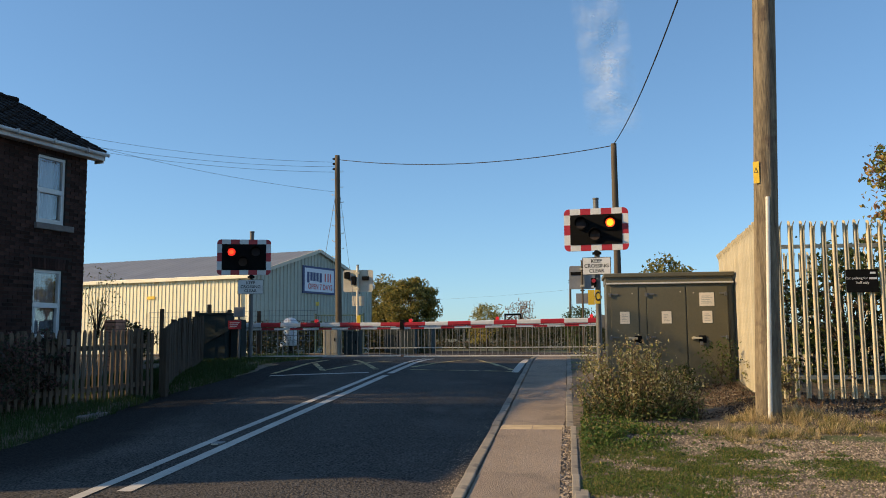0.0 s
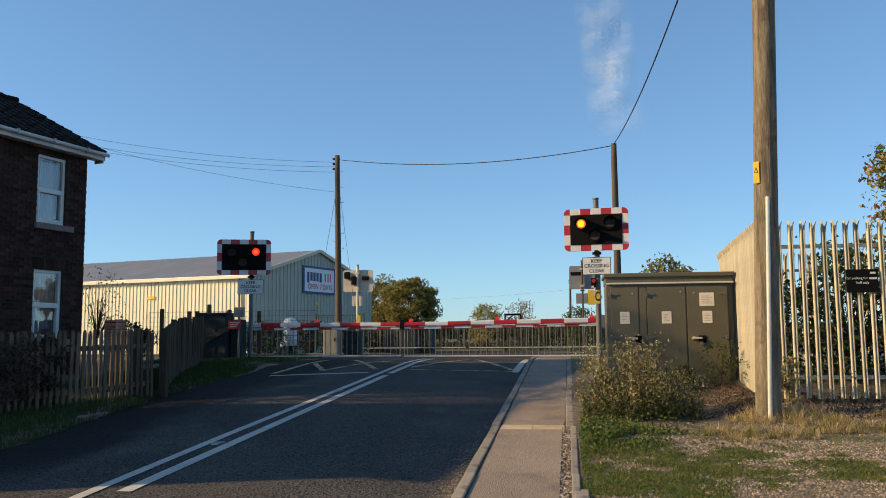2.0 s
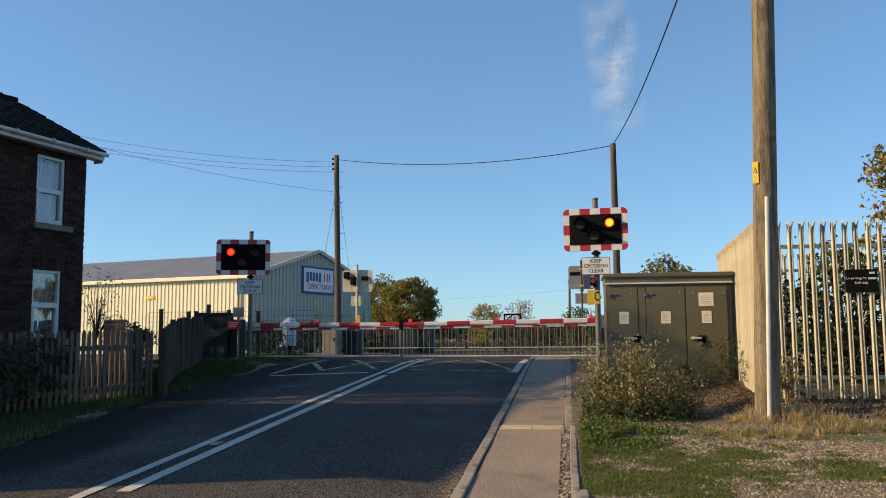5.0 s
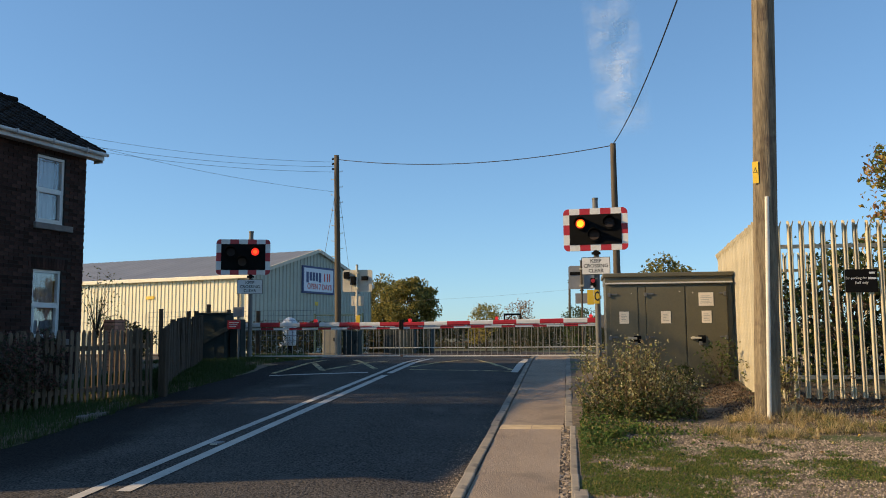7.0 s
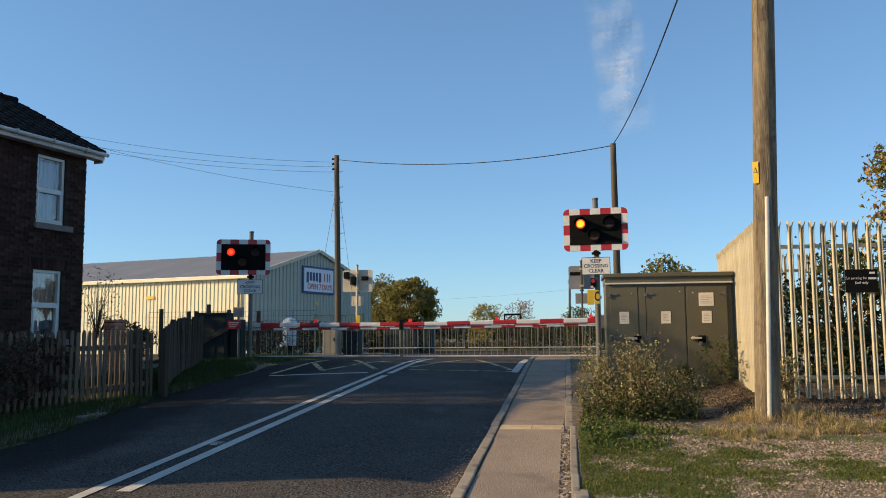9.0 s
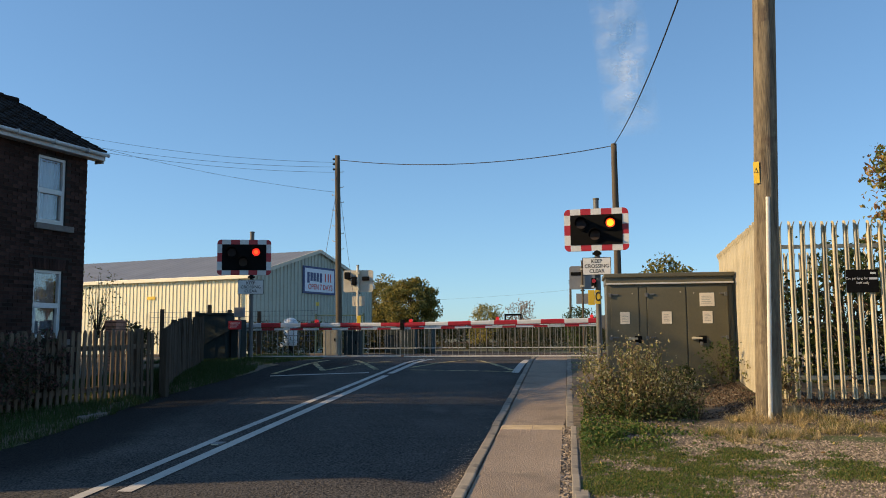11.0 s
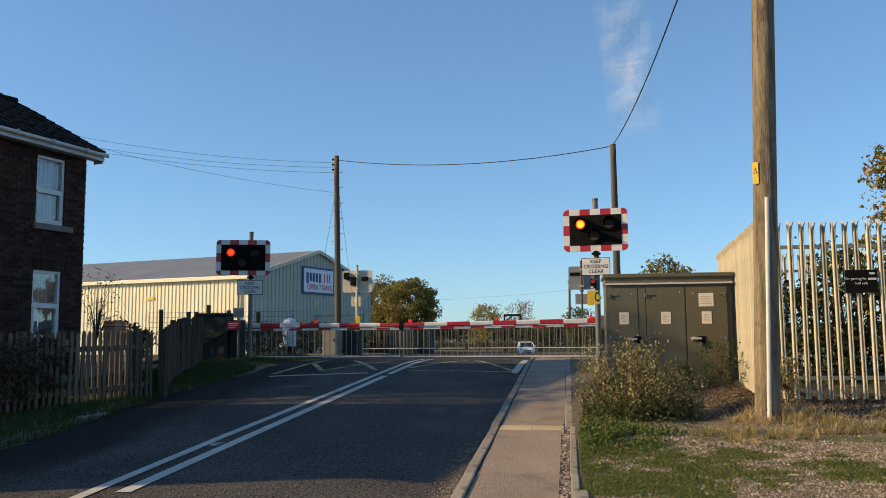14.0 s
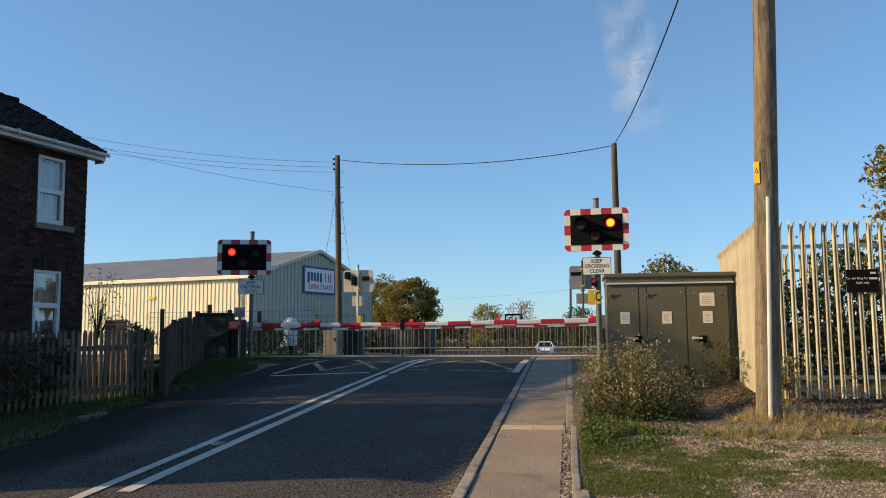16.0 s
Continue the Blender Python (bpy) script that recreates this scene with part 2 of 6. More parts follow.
    maple_leaf=leafy("maple_leaves", [(0.48, 0.28, 0.05), (0.15, 0.18, 0.05), (0.34, 0.20, 0.06), (0.2, 0.22, 0.06), (0.36, 0.27, 0.07), (0.25, 0.13, 0.06), (0.11, 0.15, 0.05)]),
    green_leaf=leafy("green_leaves", [(0.05, 0.075, 0.02), (0.07, 0.095, 0.025), (0.035, 0.055, 0.018), (0.09, 0.10, 0.03)]),
    bush_leaf=leafy("bush_leaves", [(0.27, 0.24, 0.09), (0.18, 0.185, 0.065), (0.34, 0.28, 0.13), (0.11, 0.13, 0.04), (0.24, 0.17, 0.085), (0.42, 0.38, 0.20)]),
    litter=leafy("brown_litter", [(0.115, 0.075, 0.05), (0.07, 0.05, 0.036), (0.16, 0.105, 0.07), (0.045, 0.036, 0.028)], 0.1),
    flower=leafy("yellow_flowers", [(0.42, 0.35, 0.12), (0.50, 0.45, 0.20), (0.36, 0.28, 0.14), (0.55, 0.50, 0.33)]),
    hedge=leafy("hedge_leaves", [(0.045, 0.055, 0.02), (0.065, 0.068, 0.026), (0.11, 0.08, 0.034), (0.03, 0.038, 0.016)]),
    grass=leafy("grass_blades", [(0.10, 0.145, 0.025), (0.065, 0.115, 0.018), (0.15, 0.165, 0.035), (0.25, 0.21, 0.065)], 0.3),
    # grass again in darker greens: shade of the left verge put into colour
    shade_grass=leafy("shaded_grass_blades", [(0.045, 0.08, 0.018), (0.034, 0.06, 0.015), (0.065, 0.085, 0.024)], 0.3),
    straw=leafy("dry_grass", [(0.66, 0.52, 0.30), (0.56, 0.42, 0.22), (0.44, 0.33, 0.17), (0.30, 0.25, 0.11)], 0.35),
    gravel=mat("gravel", (0.35, 0.28, 0.21), (0.14, 0.112, 0.088), 0.9, scale=10, fine=60, island=0.6),
    fallen=leafy("fallen_leaves", [(0.4, 0.26, 0.06), (0.3, 0.16, 0.05), (0.5, 0.4, 0.15)], 0.2),
)


def ground_mat():
    """Soil, sparse turf, gravel and dry litter in patches; fields far off."""
    m = bpy.data.materials.new("ground")
    m.use_nodes = True
    nt = m.node_tree
    N, L = nt.nodes.new, nt.links.new
    tc = N("ShaderNodeTexCoord")
    out = nt.nodes["Principled BSDF"]
    out.inputs["Roughness"].default_value = 0.95

    def noise(s, d=6):
        n = N("ShaderNodeTexNoise")
        n.inputs["Scale"].default_value, n.inputs["Detail"].default_value = s, d
        L(tc.outputs["Object"], n.inputs[0])
        return n.outputs[0]

    def ramp(src, a, b, ca, cb):
        r = N("ShaderNodeValToRGB")
        r.color_ramp.elements[0].position, r.color_ramp.elements[1].position = a, b
        r.color_ramp.elements[0].color, r.color_ramp.elements[1].color = (*ca, 1), (*cb, 1)
        L(src, r.inputs[0])
        return r.outputs[0]

    def mix(f, a, b):
        x = N("ShaderNodeMixRGB")
        L(f, x.inputs[0]), L(a, x.inputs[1]), L(b, x.inputs[2])
        return x.outputs[0]
    soil = ramp(noise(14), 0.35, 0.7, (0.08, 0.06, 0.038), (0.20, 0.152, 0.10))
    turf = ramp(noise(22), 0.35, 0.7, (0.05, 0.07, 0.02), (0.10, 0.115, 0.038))
    near = mix(ramp(noise(1.6), 0.56, 0.66, (0, 0, 0), (1, 1, 1)), soil, turf)
    field = ramp(noise(0.05), 0.4, 0.6, (0.07, 0.075, 0.03), (0.13, 0.105, 0.05))
    sep = N("ShaderNodeSeparateXYZ")
    L(tc.outputs["Object"], sep.inputs[0])
    mr = N("ShaderNodeMapRange")
    mr.inputs[1].default_value, mr.inputs[2].default_value = 40, 60
    L(sep.outputs[1], mr.inputs[0])
    L(mix(mr.outputs[0], near, field), out.inputs["Base Color"])
    bp = N("ShaderNodeBump")
    bp.inputs["Strength"].default_value, bp.inputs["Distance"].default_value = 0.7, 0.03
    L(noise(35, 8), bp.inputs["Height"]), L(bp.outputs[0], out.inputs["Normal"])
    return m




def shade_edge(m, x_dark, x_open, keep):
    """Dark shade painted into the tarmac colour along one road side, with uneven outline."""
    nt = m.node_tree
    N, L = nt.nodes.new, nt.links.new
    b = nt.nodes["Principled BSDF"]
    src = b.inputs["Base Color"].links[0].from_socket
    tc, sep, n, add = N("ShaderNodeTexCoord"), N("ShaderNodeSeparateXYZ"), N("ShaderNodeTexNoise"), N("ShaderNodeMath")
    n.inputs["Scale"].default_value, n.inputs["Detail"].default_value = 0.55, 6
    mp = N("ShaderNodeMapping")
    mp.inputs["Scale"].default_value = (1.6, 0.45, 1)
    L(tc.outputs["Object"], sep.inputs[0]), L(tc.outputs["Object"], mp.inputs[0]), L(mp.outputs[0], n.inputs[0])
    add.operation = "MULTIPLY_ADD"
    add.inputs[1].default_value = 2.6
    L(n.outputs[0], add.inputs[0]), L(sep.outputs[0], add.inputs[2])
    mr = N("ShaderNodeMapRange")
    mr.inputs[1].default_value, mr.inputs[2].default_value = x_dark + 1.3, x_open + 1.3
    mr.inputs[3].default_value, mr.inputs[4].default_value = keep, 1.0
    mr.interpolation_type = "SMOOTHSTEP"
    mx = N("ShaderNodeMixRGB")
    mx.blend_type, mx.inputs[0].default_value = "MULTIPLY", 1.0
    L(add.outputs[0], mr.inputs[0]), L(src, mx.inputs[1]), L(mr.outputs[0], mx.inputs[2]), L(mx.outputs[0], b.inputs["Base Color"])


# left side of the road: shade multiplied into the asphalt colour
shade_edge(M["asphalt"], -6.0, -4.9, 0.24)
M["ground"] = ground_mat()

# ---- building helpers ----


def thing(name, loc, rz=0.0, label="", category="", group="", kind=""):
    ob = new(name)
    ob.matrix_basis = pose(*loc, 0, 0, rz)
    return tagged(ob, label, category, group, kind)


def part(name, bm, material, parent=None, label="", smooth=False):
    me = bpy.data.meshes.new(name)
    bm.to_mesh(me)
    bm.free()
    me.materials.append(M[material])
    if smooth:
        for p in me.polygons:
            p.use_smooth = True
    ob = new(name, me)
    ob.parent = parent
    if label:
        ob["label"] = label
    return ob


def box(bm, x0, x1, y0, y1, z0, z1, bev=0.0, m=None):
    mm = Matrix.Translation(((x0 + x1) / 2, (y0 + y1) / 2, (z0 + z1) / 2)) @ Matrix.Diagonal((abs(x1 - x0), abs(y1 - y0), abs(z1 - z0), 1))
    r = bmesh.ops.create_cube(bm, size=1, matrix=(m @ mm) if m else mm)
    if bev:
        es = {e for v in r["verts"] for e in v.link_edges}
        bmesh.ops.bevel(bm, geom=list(es), offset=bev, segments=2, profile=0.6, affect="EDGES")
    return bm


def rod(bm, p0, p1, r0, r1=None, n=12):
    p0, p1 = Vector(p0), Vector(p1)
    d = p1 - p0
    m = Matrix.Translation((p0 + p1) / 2) @ d.to_track_quat("Z", "Y").to_matrix().to_4x4()
    bmesh.ops.create_cone(bm, cap_ends=True, segments=n, radius1=r0, radius2=r0 if r1 is None else r1, depth=d.length, matrix=m)
    return bm


def plate(bm, pts, y0, y1):
    a = [bm.verts.new((x, y0, z)) for x, z in pts]
    b = [bm.verts.new((x, y1, z)) for x, z in pts]
    bm.faces.new(a)
    bm.faces.new(b[::-1])
    for i in range(len(pts)):
        j = (i + 1) % len(pts)
        bm.faces.new((a[j], a[i], b[i], b[j]))
    return bm


def nb():
    return bmesh.new()


def raw(name, verts, faces, material, parent=None, label=""):
    me = bpy.data.meshes.new(name)
    me.from_pydata(verts, [], faces)
    me.materials.append(M[material])
    ob = new(name, me)
    ob.parent = parent
    if label:
        ob["label"] = label
    return ob


def letters(name, text, size, material, parent, m, extrude=0.002, label="", bold=0.0, squeeze=1.0):
    """Words in the built-in font as a flat raised mesh, centred, reading along x, facing -y."""
    cu = bpy.data.curves.new(name, "FONT")
    cu.body, cu.size, cu.align_x, cu.align_y, cu.extrude, cu.offset = text, size, "CENTER", "CENTER", extrude, bold
    cu.resolution_u = 3
    tmp = bpy.data.objects.new(name, cu)
    scene.collection.objects.link(tmp)
    me = bpy.data.meshes.new_from_object(tmp.evaluated_get(bpy.context.evaluated_depsgraph_get()))
    bpy.data.objects.remove(tmp)
    me.materials.clear()
    me.materials.append(M[material])
    ob = new(name, me)
    ob.parent = parent
    ob.matrix_basis = m @ pose(0, 0, 0, 90) @ Matrix.Diagonal((squeeze, 1, 1, 1))
    if label:
        ob["label"] = label
    return ob


def smooth01(v, a, b):
    t = min(1.0, max(0.0, (v - a) / (b - a)))
    return t * t * (3 - 2 * t)


def base_z(y):
    if y < 20.5:
        return 0.05 * max(y, -20)
    return 1.025 + 0.02 * smooth01(y, 20.5, 22) - 0.2 * smooth01(y, 22.5, 34) - 1.49 * smooth01(y, 36, 66)


def road_half(y):
    """Width of the road from its middle to its left edge."""
    return 3.32 - 0.6 * (1 - smooth01(y, 8.5, 15)) + 0.7 * smooth01(y, 17, 22)


def gz(x, y):
    """The height of the open ground."""
    if x < -3 and y < 41:
        e = -3.9 - road_half(y)
        bank = 0.08 * (1 - smooth01(x, e - 0.16, e)) * (1 - smooth01(y, 15.5, 18.5))
        return base_z(y) + bank - 0.10 * smooth01(x, -8.1, -7.25 - 0.7 * smooth01(y, 17, 22))
    return base_z(y) + 0.15 * smooth01(x, 1.6, 2.7) * smooth01(y, 9.8, 11.4) * (1 - smooth01(y, 20, 30))


ROAD_L, KERB, PAVE_R = -7.05, -0.98, 0.0


def road_z(y):
    return base_z(y) - 0.07 + 0.11 * smooth01(y, 37, 43)


# ---- ground, road, pavement ----
xs = np.concatenate([[-900, -400, -200, -120, -80, -60, -45, -34, -26, -20, -16, -13, -11], np.arange(-10, -7.2, 0.4), [-7.17, -7.04, -6.92, -6.8, -6.68, -6.56, -6.44, -6.3, -4, -1.1, -0.02, 0.03, 0.12],
                     np.arange(0.4, 8.1, 0.4), [9, 11, 14, 18, 24, 32, 45, 60, 80, 120, 200, 400, 900]])
ys = np.concatenate([[-300, -120, -60, -30, -20, -12, -6, -2], np.arange(0, 24.1, 0.5), np.arange(25, 70, 1.5), [75, 80, 90, 100, 120, 150, 200, 300, 450, 700, 1100, 1800, 3000]])
gv, gf = [], []
for y in ys:
    for x in xs:
        z = gz(x, y)
        if y <= 41 and -3.8 - road_half(y) < x < 0.0 and x > -7.1:
            z -= 0.2
        elif -12 < x < 9 and y < 36:
            z += 0.025 * noise.noise((x * 0.7, y * 0.7, 3.1))
        gv.append((x, y, z))
for j in range(len(ys) - 1):
    for i in range(len(xs) - 1):
        a = j * len(xs) + i
        gf.append((a, a + 1, a + 1 + len(xs), a + len(xs)))
ground = raw("ground", gv, gf, "ground")
tagged(ground, "rough verge of turf, soil and gravel running out to fields", "ground", kind="structure")


def far_road(s):
    """Centre line of the road beyond the crossing: straight, then bending away to the left."""
    if s < 77:
        return Vector((-3.9, s, 0)), 0.0
    turn = min(1.0, (s - 77) / 36) * radians(66)
    R = 36 / radians(66)
    p = Vector((-3.9 - R * (1 - math.cos(turn)), 77 + R * math.sin(turn), 0))
    if s > 113:
        p += Vector((-math.sin(turn), math.cos(turn), 0)) * (s - 113)
    return p, turn


rv, rf = [], []
stations = list(np.arange(-16, 40, 0.8)) + list(np.arange(40, 240, 3.0))
for s in stations:
    if s < 40:
        p, turn, hl, hr = Vector((-3.9, s, 0)), 0.0, road_half(s), 2.94
    else:
        (p, turn), hl, hr = far_road(s), 3.6, 2.94 + 8.5 * smooth01(s, 76, 95)
    side = Vector((math.cos(turn), math.sin(turn), 0))
    for k in range(9):
        q = p + side * (-hl + (hl + hr) * k / 8)
        camber = 0.05 * (1 - ((k - 4) / 4) ** 2)
        rv.append((q.x, q.y, road_z(q.y) - 0.03 + camber * (0.6 if s < 40 else 1)))
for j in range(len(stations) - 1):
    for k in range(8):
        a = j * 9 + k
        rf.append((a, a + 1, a + 10, a + 9))
road = raw("road", rv, rf, "asphalt")
tagged(road, "dark grey worn asphalt road up to the crossing", "road", kind="structure")


def road_top(x, y):
    hl = road_half(y)
    k = (x + 3.9 + hl) / (hl + 2.94) * 8
    return road_z(y) - 0.03 + 0.03 * (1 - ((k - 4) / 4) ** 2)


def stripe(name, pts, width, material, label, category="road marking"):
    """A painted band on the road along points (x, y)."""
    v, f = [], []
    fine = []
    for (ax, ay), (bx, by) in zip(pts, pts[1:]):
        n = max(2, int(math.hypot(bx - ax, by - ay) / 0.4))
        fine += [(ax + (bx - ax) * i / n, ay + (by - ay) * i / n) for i in range(n)]
    fine.append(pts[-1])
    for i, (x, y) in enumerate(fine):
        a, b = fine[max(0, i - 1)], fine[min(len(fine) - 1, i + 1)]
        d = Vector((b[0] - a[0], b[1] - a[1], 0)).normalized()
        n = Vector((-d.y, d.x, 0)) * width / 2
        for s in (-1, 1):
            q = Vector((x, y, 0)) + n * s
            v.append((q.x, q.y, road_top(q.x, q.y) + 0.008))
    for i in range(len(fine) - 1):
        f.append((2 * i, 2 * i + 2, 2 * i + 3, 2 * i + 1))
    ob = raw(name, v, f, material)
    return tagged(ob, label, category, kind="structure")


stripe("centre_line", [(-4.25, 3), (-4.22, 10), (-4.1, 16), (-3.98, 23)], 0.12, "white_line", "worn white continuous centre line")
stripe("centre_line", [(-3.93, 7.05), (-3.9, 11), (-3.83, 17.35)], 0.14, "white_line", "worn white continuous centre line")
stripe("centre_line", [(-3.83, 17.75), (-3.74, 23)], 0.14, "white_line", "worn white continuous centre line")
stripe("edge_line", [(-1.17, 18.2), (-1.12, 22.8)], 0.16, "white_line", "short white edge line beside the kerb")
stripe("stop_line", [(-6.4, 17.4), (-4.35, 17.95)], 0.16, "white_line", "thin white line across the oncoming lane")
for pts in ([(-3.55, 18.6), (-1.2, 18.4)], [(-3.64, 19.2), (-2.62, 22.2)], [(-2.47, 22.2), (-1.73, 20.0), (-1.25, 18.7)],
            [(-6.36, 20.5), (-5.5, 18.4)], [(-5.5, 18.7), (-4.99, 20.6), (-4.55, 21.3)], [(-5.73, 22.1), (-4.35, 18.7)], [(-6.55, 22.4), (-6.5, 20.5), (-6.5, 17.9)]):
    stripe("box_marking", pts, 0.13, "yellow_line", "faded yellow box junction line on the crossing")
for y in (9.4, 14.6):
    stud = thing("road_stud", (-4.08, y, road_top(-4.08, y)), label="small metal reflective road stud between the lines", category="road stud", group="road studs")
    part("casing", box(nb(), -0.06, 0.06, -0.09, 0.09, -0.01, 0.018, 0.008), "post_grey", stud)
    part("reflector", box(nb(), -0.04, 0.04, -0.1, -0.088, 0.002, 0.014), "cream", stud)

# pavement surface with its kerb and edging
pv, pf = [], []
pst = list(np.arange(-16, 24.2, 0.6))
for y in pst:
    for x in (KERB + 0.125, -0.55, -0.25, -0.105 if y < 10.4 else -0.07):
        pv.append((x, y, base_z(y) - 0.010 + 0.004 * noise.noise((x * 2.3, y * 1.1, 2.0))))
for j in range(len(pst) - 1):
    for k in range(3):
        a = j * 4 + k
        pf.append((a, a + 1, a + 5, a + 4))
pavement = raw("pavement", pv, pf, "pavement")
tagged(pavement, "reddish buff asphalt footpath with worn patches", "pavement", kind="structure")
cv_, cf_ = [], []
for j, y in enumerate([q for q in pst if q < 10.5]):
    cv_ += [(-0.105, y, base_z(y) - 0.005), (-0.05, y, base_z(y) - 0.02 + 0.012 * noise.noise((y * 3, 0, 0))), (-0.003, y, base_z(y) - 0.012)]
    if j:
        cf_ += [(3 * j - 3, 3 * j - 2, 3 * j + 1, 3 * j), (3 * j - 2, 3 * j - 1, 3 * j + 2, 3 * j + 1)]
tagged(raw("path_edge", cv_, cf_, "crumble"), "crumbled dark edge of the footpath", "pavement", kind="structure")
kerb = thing("kerb", (0, 0, 0), label="weathered grey concrete kerb stones along the road", category="kerb", kind="structure")
edging = thing("edging", (0, 0, 0), label="narrow concrete edging strip beside the verge", category="edging", kind="structure")
kb = nb()
box(kb, -0.05, 0.05, -0.452, 0.452, -0.2, 0.0, 0.014)
kerb_me = part("kerb_stone", kb, "kerb", kerb).data
eb = nb()
box(eb, -0.035, 0.035, -0.452, 0.452, -0.15, 0.0, 0.01)
edge_me = part("edging_stone", eb, "kerb", edging).data
tilt = math.degrees(math.atan(0.05))
for i in range(44):
    y = -15.6 + 0.914 * i
    first = i == 0
    far_off = y > 10.6
    for nm, me, par, x, dz in (("kerb_stone", kerb_me, kerb, KERB + 0.06, 0.008), ("edging_stone", kerb_me if far_off else edge_me, edging, -0.012 if far_off else 0.03, 0.004 if far_off else 0.012)):
        o = par.children[0] if first else new(nm, me)
        o.parent = par
        o.matrix_basis = pose(x + random.uniform(-0.006, 0.006), y, base_z(y) + dz + random.uniform(-0.006, 0.006), tilt if y < 20.5 else 0, 0, random.uniform(-0.4, 0.4))
slabs = thing("slab_band", (0, 0, 0), label="two buff concrete slabs set across the footpath", category="paving slab", kind="structure")
for x0, x1 in ((-0.855, -0.47), (-0.462, -0.075)):
    o = part("slab", box(nb(), -(x1 - x0) / 2, (x1 - x0) / 2, -0.16, 0.16, -0.05, 0.0, 0.006), "slab", slabs)
    o.matrix_basis = pose((x0 + x1) / 2, 10.42, base_z(10.42) - 0.008, tilt)

# ---- the brick house ----
TURN = 12.0


def house():
    h = thing("house", (-10.27, 16.5, 0), -TURN, "dark brick two-storey house with gabled tiled roof and white windows", "house")
    far, near, deep, zb, zt = 0.0, -4.55, -4.8, 0.2, 5.56
    wins = [(-1.31, -0.57, 3.97, 5.37), (-1.31, -0.57, 1.62, 3.02)]
    # front wall core with the two openings
    bm = nb()
    box(bm, -0.25, -0.012, near, -1.31, zb, zt)
    box(bm, -0.25, -0.012, -0.57, far, zb, zt)
    for z0, z1 in ((zb, 1.62), (3.02, 3.97), (5.37, zt)):
        box(bm, -0.25, -0.012, -1.31, -0.57, z0, z1)
    wall = part("front_wall", bm, "mortar", h)
    bm = nb()
    box(bm, deep, -0.252, far - 0.25, far, zb, zt)
    box(bm, deep, -0.252, near, near + 0.25, zb, zt)
    box(bm, deep, deep + 0.25, near + 0.252, far - 0.252, zb, zt)
    part("side_and_back_wall", bm, "brick_rest", h)
    part("room_floor", box(nb(), deep + 0.26, -0.26, near + 0.26, far - 0.26, 3.3, 3.5), "room", h)
    part("inner_wall", box(nb(), -3.1, -3.0, near + 0.26, far - 0.26, zb, 3.29), "room", h)
    part("inner_wall", box(nb(), -3.1, -3.0, near + 0.26, far - 0.26, 3.51, zt), "room", h)
    part("upper_ceiling", box(nb(), deep + 0.26, -0.26, near + 0.26, far - 0.26, zt + 0.002, zt + 0.05), "room", h)
    # gabled roof over the front range
    o, ze, p = 0.25, 5.66, math.tan(radians(ROOF_PITCH))
    half = (-deep) / 2 + o
    xr, zr = deep / 2, ze + half * p
    bm = nb()
    tri = [(o, ze - 0.02), (xr, zr - 0.02), (deep - o, ze - 0.02)]
    va, vb = [bm.verts.new((x, far + o, z)) for x, z in tri], [bm.verts.new((x, near - o, z)) for x, z in tri]
    bm.faces.new(va), bm.faces.new(vb[::-1])
    for i in range(3):
        bm.faces.new((va[i], vb[i], vb[(i + 1) % 3], va[(i + 1) % 3]))
    bmesh.ops.recalc_face_normals(bm, faces=bm.faces)
    roof = part("roof", bm, "tile_rest", h, "dark brown tiled roof")
    rt = nb()
    for i in range(11):
        y1 = far + o - i * 0.42
        rod(rt, (xr, y1, zr + 0.05), (xr, y1 - 0.415, zr + 0.03), 0.075, 0.07, n=8)
    part("ridge_tiles", rt, "tile", h)
    # soffit, fascia and gutter
    part("fascia", box(nb(), o - 0.03, o, near - o, far + o, ze - 0.17, ze - 0.022, 0.004), "fascia", h)
    part("soffit", box(nb(), -0.01, o - 0.031, near - o, far + o, ze - 0.16, ze - 0.13), "fascia", h)
    part("box_end", box(nb(), -0.02, o - 0.031, far + o - 0.03, far + o, ze - 0.22, ze - 0.022, 0.004), "fascia", h)
    g = nb()
    rod(g, (o + 0.045, near - o, ze - 0.055), (o + 0.045, far + o + 0.05, ze - 0.045), 0.042, n=12)
    part("gutter", g, "fascia", h, "white half-round gutter", True)
    for i in range(5):
        part("gutter_clip", box(nb(), o - 0.005, o + 0.11, -0.35 - i * 0.9, -0.32 - i * 0.9, ze - 0.10, ze - 0.0, 0.004), "fascia", h)
    # interlocking tiles, each with a raised roll along one side
    bm = nb()
    box(bm, -0.15, 0.15, -0.19, 0.19, -0.014, 0.012)
    box(bm, 0.07, 0.15, -0.19, 0.19, 0.012, 0.034, 0.008)
    firstob = part("tile", bm, "tile", roof)
    me = firstob.data
    sl = math.atan(p)
    n = 0
    for r in range(11):
        run = (0.05 + r * 0.285) * math.cos(sl)
        for c in range(16):
            u = far + o - 0.12 - c * 0.302
            if u < near - o or run > half - 0.1:
                continue
            m = Matrix.Translation((o - run - 0.12, u + random.uniform(-0.008, 0.008), ze + run * p + 0.08 + random.uniform(-0.008, 0.008)))
            m = m @ Matrix.Rotation(sl - 0.065, 4, "Y") @ Matrix.Rotation(radians(90 + random.uniform(-1.0, 1.0)), 4, "Z")
            ob = firstob if n == 0 else new("tile", me)
            ob.parent, ob.matrix_basis = roof, m
            n += 1
